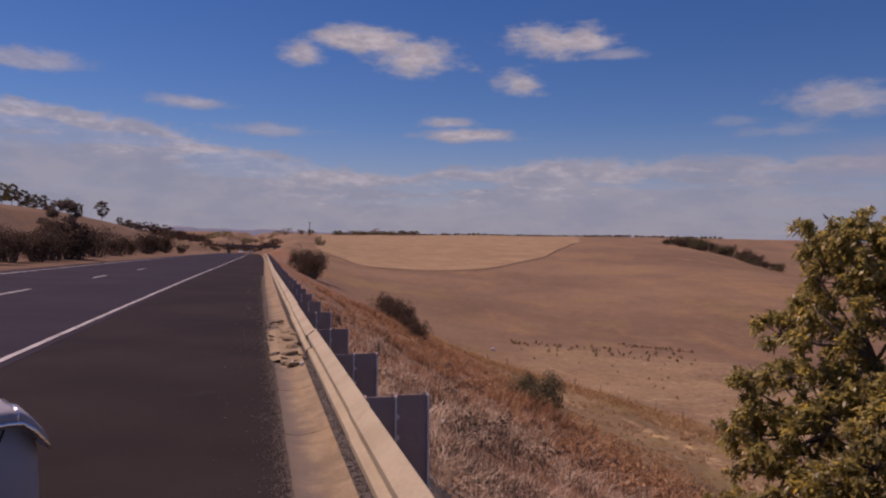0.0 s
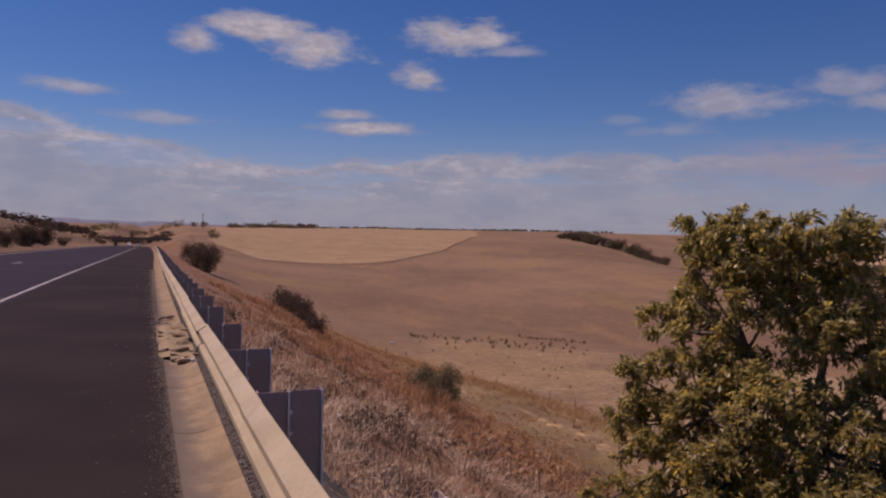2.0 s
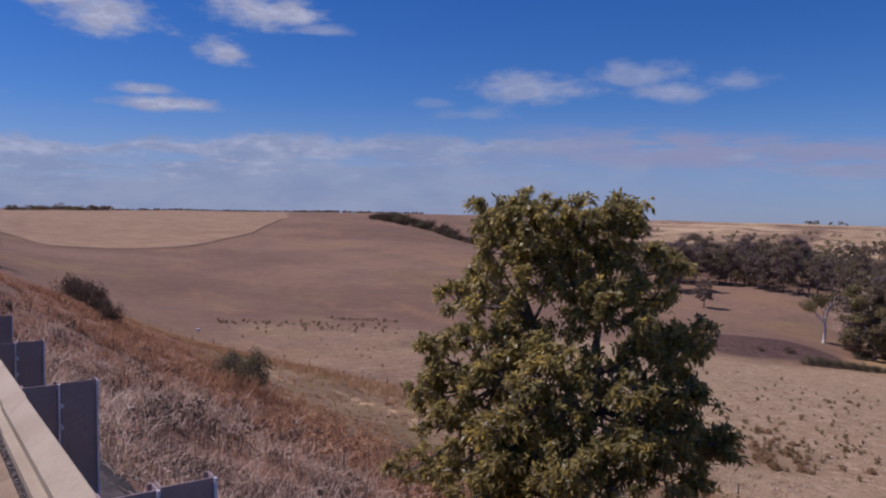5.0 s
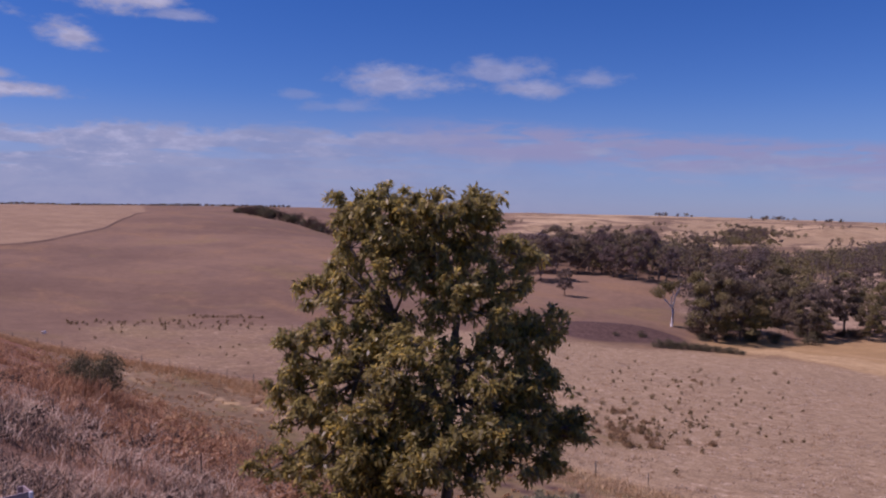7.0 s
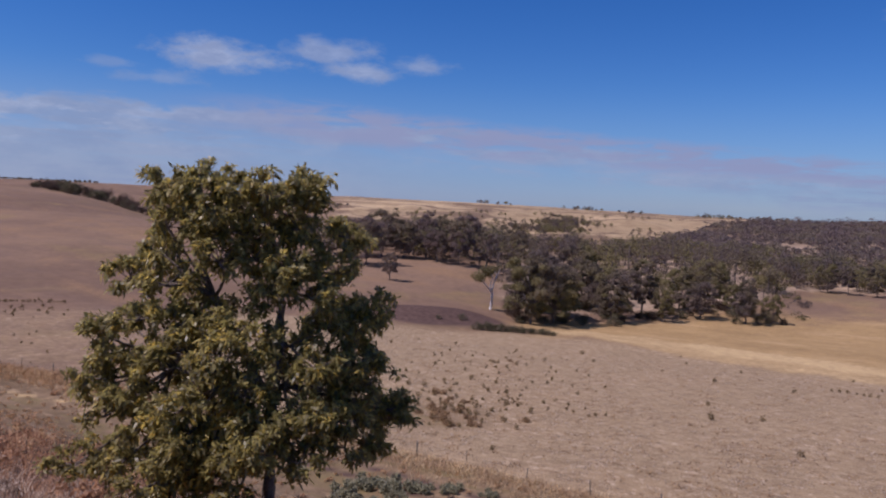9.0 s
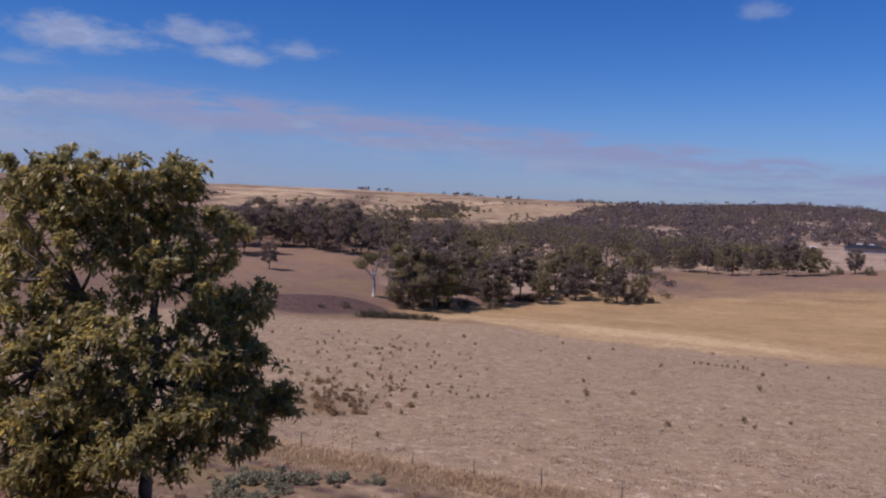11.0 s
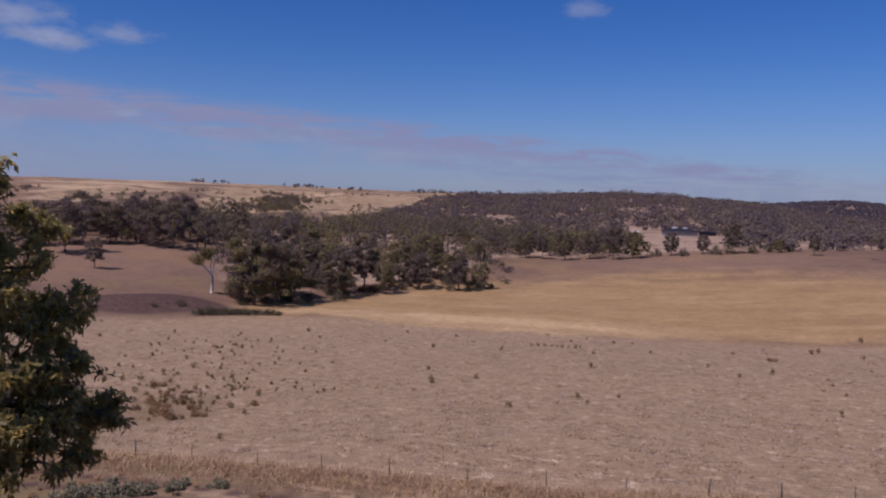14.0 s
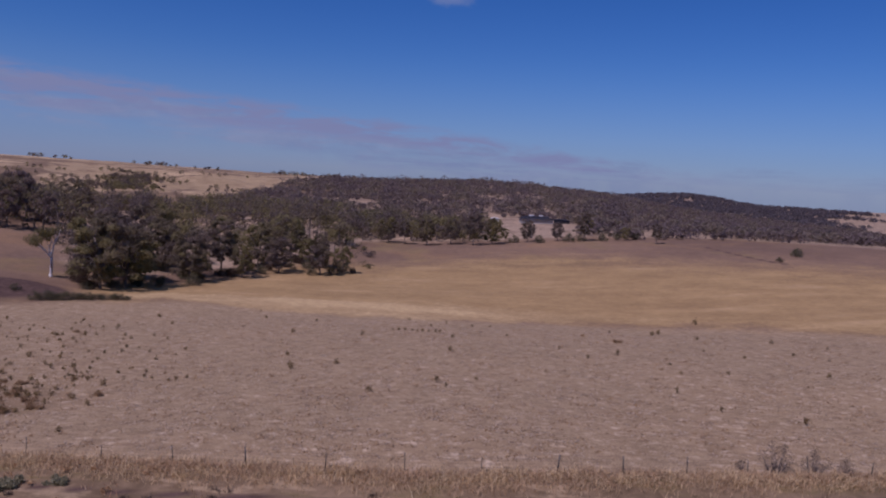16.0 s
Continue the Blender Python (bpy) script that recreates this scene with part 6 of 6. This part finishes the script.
def build_farm():
    home = gable_house("farmhouse", "long low farmhouse with a dark metal roof and pale walls", 368, -43, 90 + 6, 15, 7, 2.1, 1.3, M_WALL, M_ROOF, 0.8)
    for px, pw in ((-2.6, 1.6), (2.2, 2.2)):
        bm = bmesh.new()
        box(bm, px - pw / 2, px + pw / 2, -1.9, -0.2, 2.3, 3.75, 0.05)
        part("dormer", bm, M_WHITE, home, "small white dormer on the roof")
    gable_house("farm_shed", "small white sheet metal farm shed", 367, -23, 90, 4, 3.5, 1.5, 0.5, M_WHITE, M_WHITE, 0.2, False)
    gable_house("farm_shed", "low dark farm shed behind the house", 372, -56, 90, 7, 5, 1.6, 0.6, M_ROOF, M_ROOF, 0.3, False)


def build_road_end():
    b = thing("road_bridge", "low grey concrete road bridge across the far road", "bridge", at=(2, 352, 0))
    bm = bmesh.new()
    box(bm, -15, 9, -4, 4, -4.4, -3.9)
    part("deck", bm, M_BRIDGE, b)
    for yy in (-4, 3.7):
        bm = bmesh.new()
        box(bm, -15, 9, yy, yy + 0.3, -3.9, -3.3)
        part("parapet", bm, M_BRIDGE, b)
    for xx in (-13.5, 6.5):
        bm = bmesh.new()
        box(bm, xx - 0.6, xx + 0.6, -3.5, 3.5, -9.5, -4.6)
        part("pier", bm, M_BRIDGE, b)
    p = thing("power_pole", "tall thin power pole with a cross arm", "pole")
    x, y = polar(3.9, 560)
    z = float(ground(x, y))
    p.matrix_world = pose(x, y, z)
    bm = bmesh.new()
    tube(bm, [(0, 0, -1), (0, 0, 6), (0, 0, 10.5)], [0.28, 0.24, 0.2], 8)
    part("pole", bm, M_STEELPOST, p)
    bm = bmesh.new()
    box(bm, -1.1, 1.1, -0.1, 0.1, 9.4, 9.65)
    part("cross_arm", bm, M_STEELPOST, p)


def build_far_range():
    """Blue ranges many kilometres off, beyond the road's end, haze in their colour."""
    n = 70
    verts, faces = [], []
    for k in range(n):
        a = -14 + 22.0 * k / (n - 1)
        h = 16 + 22 * math.exp(-((a + 5.0) / 3.2) ** 2) + 12 * math.exp(-((a - 1.0) / 2.2) ** 2) + 3 * math.sin(a * 2.1) + 1.5 * math.sin(a * 5.3)
        h *= min(1.0, (k + 1) / 8.0, (n - k) / 8.0)
        for d, z in ((4300, -60), (4500, 1.6 + h * 0.75), (4700, 1.6 + h), (4850, -60)):
            x, y = polar(a, d)
            verts.append((x, y, z))
    for k in range(n - 1):
        for j in range(3):
            faces.append((k * 4 + j, (k + 1) * 4 + j, (k + 1) * 4 + j + 1, k * 4 + j + 1))
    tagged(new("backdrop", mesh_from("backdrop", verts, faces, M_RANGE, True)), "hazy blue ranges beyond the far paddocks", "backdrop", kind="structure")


def build_field_track():
    """Bare wheel track and drain that run round the pale upper paddock."""
    az = np.interp(np.linspace(0, 1, 90), [0, 0.12, 0.3, 0.6, 0.8, 0.9, 1.0], [4.6, 6.5, 9.0, 16.7, 21.4, 23.0, 24.0])
    d = np.interp(az, *PALE_EDGE)
    k = np.ones(7) / 7
    d = np.convolve(np.concatenate([np.full(3, d[0]), d, np.full(3, d[-1])]), k, "valid")
    verts = []
    for a, q in zip(az, d):
        w = 1.5 + 4.5 * max(0.0, (a - 15) / 8)
        for s in (-1, -0.3, 0.3, 1):
            x, y = polar(a, q + s * w)
            verts.append((x, y, float(ground(x, y)) + (0.35 if abs(s) < 0.5 else 0.05)))
    faces = [(i * 4 + j, (i + 1) * 4 + j, (i + 1) * 4 + j + 1, i * 4 + j + 1) for i in range(89) for j in range(3)]
    me = mesh_from("field_track", verts, faces, M_TRACK)
    tagged(new("field_track", me), "dark brown track round the pale paddock", "track", kind="structure")


M_TRACK = surface("brown_track", (0.17, 0.11, 0.072), (0.25, 0.165, 0.106), 0.05, 0.6, 0.95, 0, 0.1, 0.05)


# ---- cars ----
def loft(bm, sections):
    rings = [[bm.verts.new(p) for p in s] for s in sections]
    n = len(rings[0])
    for a, b in zip(rings, rings[1:]):
        for k in range(n):
            bm.faces.new((a[k], a[(k + 1) % n], b[(k + 1) % n], b[k]))
    bm.faces.new(rings[0][::-1]), bm.faces.new(rings[-1])
    for f in bm.faces:
        f.smooth = True
    return bm


def build_car(label, at, paint):
    """A sedan, nose towards its own +y, from lofted sections."""
    car = thing("car", label, "car", at=at)

    def ring(y, w, z0, z1, r=0.10):
        pts = []
        for cx, cz, a0 in ((w - r, z1 - r, 0), (-w + r, z1 - r, 90), (-w + r, z0 + r, 180), (w - r, z0 + r, 270)):
            for k in range(4):
                a = radians(a0 + 30 * k)
                pts.append((cx + r * math.cos(a), y, cz + r * math.sin(a)))
        return pts
    bm = bmesh.new()
    loft(bm, [ring(-2.16, 0.62, 0.42, 0.80, 0.12), ring(-2.08, 0.76, 0.30, 0.94, 0.14), ring(-1.85, 0.85, 0.26, 0.98, 0.12), ring(-0.9, 0.87, 0.22, 0.97, 0.10), ring(0.6, 0.87, 0.22, 0.95, 0.10),
              ring(1.4, 0.86, 0.24, 0.90, 0.10), ring(1.8, 0.83, 0.28, 0.84, 0.12), ring(2.05, 0.74, 0.32, 0.76, 0.14), ring(2.16, 0.55, 0.40, 0.66, 0.12)])
    part("body", bm, paint, car)
    bm = bmesh.new()
    loft(bm, [ring(-1.75, 0.60, 0.90, 0.99, 0.04), ring(-1.2, 0.66, 0.90, 1.36, 0.12), ring(-0.3, 0.68, 0.90, 1.43, 0.12), ring(0.35, 0.66, 0.90, 1.38, 0.12), ring(1.15, 0.60, 0.86, 0.95, 0.04)])
    part("cabin_glass", bm, M_GLASS, car, "dark tinted cabin windows")
    bm = bmesh.new()
    loft(bm, [ring(-1.15, 0.60, 1.345, 1.375, 0.012), ring(-0.3, 0.63, 1.41, 1.445, 0.014), ring(0.3, 0.60, 1.365, 1.395, 0.012)])
    part("roof", bm, paint, car)
    for sx in (-1, 1):
        for y in (-1.32, 1.34):
            bm = bmesh.new()
            bmesh.ops.create_cone(bm, cap_ends=True, segments=24, radius1=0.31, radius2=0.31, depth=0.20, matrix=pose(sx * 0.785, y, 0.31, 0, 90, 0))
            wheel = part("wheel", bm, M_RUBBER, car)
            bm = bmesh.new()
            bmesh.ops.create_cone(bm, cap_ends=True, segments=20, radius1=0.20, radius2=0.20, depth=0.03, matrix=pose(sx * 0.882, y, 0.31, 0, 90, 0))
            part("rim", bm, M_CHROME, wheel)
        bm = bmesh.new()
        bmesh.ops.create_uvsphere(bm, u_segments=14, v_segments=9, radius=1.0, matrix=pose(sx * 0.60, 2.04, 0.62, 0, 0, sx * -24) @ Matrix.Diagonal((0.19, 0.07, 0.085, 1)))
        part("headlight", bm, M_LAMP, car)
        bm = bmesh.new()
        bmesh.ops.create_uvsphere(bm, u_segments=12, v_segments=8, radius=1.0, matrix=pose(sx * 0.95, 0.62, 1.0) @ Matrix.Diagonal((0.10, 0.06, 0.07, 1)))
        part("side_mirror", bm, paint, car)
    return car


def build_parked_car():
    """Silver sedan stopped ahead on the shoulder, its tail towards the camera: the boot's corner comes into view."""
    car = thing("parked_car", "silver-grey sedan with chrome boot trim stopped on the shoulder", "car", at=(-1.405, 2.50, -0.063, 0, 0, 30))

    def plan(w, y0, y1, r):
        """Rounded outline of the tail in plan, from the left side round the rear to the right side."""
        pts = [(-w, y1)]
        pts += [(-w + r - r * math.cos(a), y0 + r - r * math.sin(a)) for a in [math.pi / 2 * k / 6 for k in range(7)]]
        pts += [(w - r + r * math.sin(a), y0 + r - r * math.cos(a)) for a in [math.pi / 2 * k / 6 for k in range(7)]]
        pts += [(w, y1)]
        return pts

    def droop(x, z):
        """The tail's upper edges fall away towards its corners."""
        return z - (0.10 * max(0.0, abs(x) - 0.60) + 1.05 * max(0.0, abs(x) - 0.745)) * min(1.0, max(0.0, (z - 0.6) / 0.3))

    def shell(bm, levels, fall=False):
        """Stacks outlines of equal length at rising heights into one closed body."""
        rings = [[bm.verts.new((x, y, droop(x, z) if fall and y < 0.7 else z)) for x, y in outline] for outline, z in levels]
        n = len(rings[0])
        for a, b in zip(rings, rings[1:]):
            for k in range(n):
                f = bm.faces.new((a[k], a[(k + 1) % n], b[(k + 1) % n], b[k]))
                f.smooth = k < n - 1
        bm.faces.new(rings[0][::-1]), bm.faces.new(rings[-1])
        return bm
    bm = bmesh.new()
    shell(bm, [(plan(0.78, 0.12, 4.15, 0.16), 0.22), (plan(0.82, 0.05, 4.30, 0.17), 0.34), (plan(0.835, 0.035, 4.36, 0.17), 0.55), (plan(0.835, 0.035, 4.32, 0.17), 0.80), (plan(0.83, 0.04, 4.2, 0.17), 0.985), (plan(0.80, 0.07, 4.2, 0.16), 1.01)], True)
    body = part("body", bm, M_CAR, car)
    bm = bmesh.new()
    shell(bm, [(plan(0.835, 0.03, 0.62, 0.16), 1.008), (plan(0.86, 0.006, 0.62, 0.17), 1.02), (plan(0.859, 0.008, 0.62, 0.17), 1.045), (plan(0.845, 0.028, 0.62, 0.16), 1.058), (plan(0.79, 0.09, 0.62, 0.14), 1.062), (plan(0.70, 0.2, 0.62, 0.1), 1.064)], True)
    lid = part("boot_lid", bm, M_CAR, car, "silver-grey boot lid with a lip")
    edge = plan(0.862, 0.004, 0.55, 0.172)
    bm = bmesh.new()
    tube(bm, [(x, y, droop(x, 1.014)) for x, y in edge], [0.009] * len(edge), 6)
    part("chrome_strip", bm, M_CHROME, car, "bright chrome strip under the boot lip")
    bm = bmesh.new()
    tube(bm, [(0.72, y, droop(0.72, z)) for y, z in ((0.010, 1.02), (0.011, 1.045), (0.028, 1.059), (0.09, 1.064), (0.2, 1.066))], [0.004] * 5, 6)
    part("rib", bm, M_CHROME, lid)
    bm = bmesh.new()
    tube(bm, [(0.60, 0.036, 0.70), (0.64, 0.034, 0.86), (0.685, 0.040, droop(0.685, 0.99))], [0.0035] * 3, 5)
    part("shut_line", bm, M_RUBBER, body, "dark gap beside the boot panel")
    bm = bmesh.new()
    shell(bm, [(plan(0.74, 0.62, 3.0, 0.2), 0.95), (plan(0.70, 0.85, 2.75, 0.2), 1.2), (plan(0.62, 1.15, 2.35, 0.2), 1.42)])
    part("cabin_glass", bm, M_GLASS, car, "dark cabin windows")
    bm = bmesh.new()
    shell(bm, [(plan(0.63, 1.12, 2.38, 0.2), 1.42), (plan(0.60, 1.18, 2.32, 0.2), 1.46)])
    part("roof", bm, M_CAR, car)
    bm = bmesh.new()
    shell(bm, [(plan(0.80, 3.0, 4.2, 0.1), 0.95), (plan(0.76, 3.05, 4.05, 0.1), 0.99)])
    part("bonnet", bm, M_CAR, car)
    for sx in (-1, 1):
        bm = bmesh.new()
        box(bm, sx * 0.6 - 0.14, sx * 0.6 + 0.14, 0.02, 0.10, 0.44, 0.56, 0.02)
        part("tail_light", bm, M_TAIL, car, "red tail light")
        for y in (0.85, 3.45):
            bm = bmesh.new()
            bmesh.ops.create_cone(bm, cap_ends=True, segments=26, radius1=0.31, radius2=0.31, depth=0.2, matrix=pose(sx * 0.79, y, 0.25, 0, 90, 0))
            w = part("wheel", bm, M_RUBBER, car)
            bm = bmesh.new()
            bmesh.ops.create_cone(bm, cap_ends=True, segments=20, radius1=0.2, radius2=0.2, depth=0.02, matrix=pose(sx * 0.897, y, 0.25, 0, 90, 0))
            part("rim", bm, M_CHROME, w)


M_TAIL = material("red_lamp_plastic", 0.25, 0.0, 0.5)[0]
M_TAIL.node_tree.nodes["Principled BSDF"].inputs["Base Color"].default_value = rgb(0.25, 0.015, 0.02)


def build_litter():
    rnd = random.Random(8)
    for x, y, s in [(34.1, 106.6, 0.5), (2.4, 9.6, 0.07), (3.9, 9.0, 0.08), (4.9, 13.2, 0.06), (0.62, 10.35, 0.05), (0.50, 10.5, 0.05)]:
        bm = bmesh.new()
        box(bm, -s / 2, s / 2, -s * 0.4, s * 0.4, 0, s * 0.7, s * 0.12)
        for v in bm.verts:
            v.co += Vector((rnd.uniform(-1, 1), rnd.uniform(-1, 1), rnd.uniform(-0.5, 0.5))) * s * 0.08
        me = bpy.data.meshes.new("litter")
        bm.normal_update(), bm.to_mesh(me), bm.free()
        me.materials.append(M_WHITE)
        z = float(ground(x, y)) if x > 1 else float(road_z(y)) + 0.02
        ob = new("litter", me)
        ob.matrix_world = pose(x, y, z, rnd.uniform(-12, 12), rnd.uniform(-12, 12), rnd.uniform(0, 180))
        tagged(ob, "crumpled white scrap of litter on the ground", "litter", "white litter")


build_creek_trees()
build_bank_bushes()
build_woods()
build_weeds()
build_farm()
build_road_end()
build_far_range()
build_field_track()
build_car("small white car far along the road", (-5.4, 318, float(road_z(318)) + 0.18, 0, 0, 180), M_WHITE)
build_car("small dark car far along the road", (-1.9, 335, float(road_z(335)) + 0.1, 0, 0, 180), M_CAR)
build_parked_car()
build_litter()
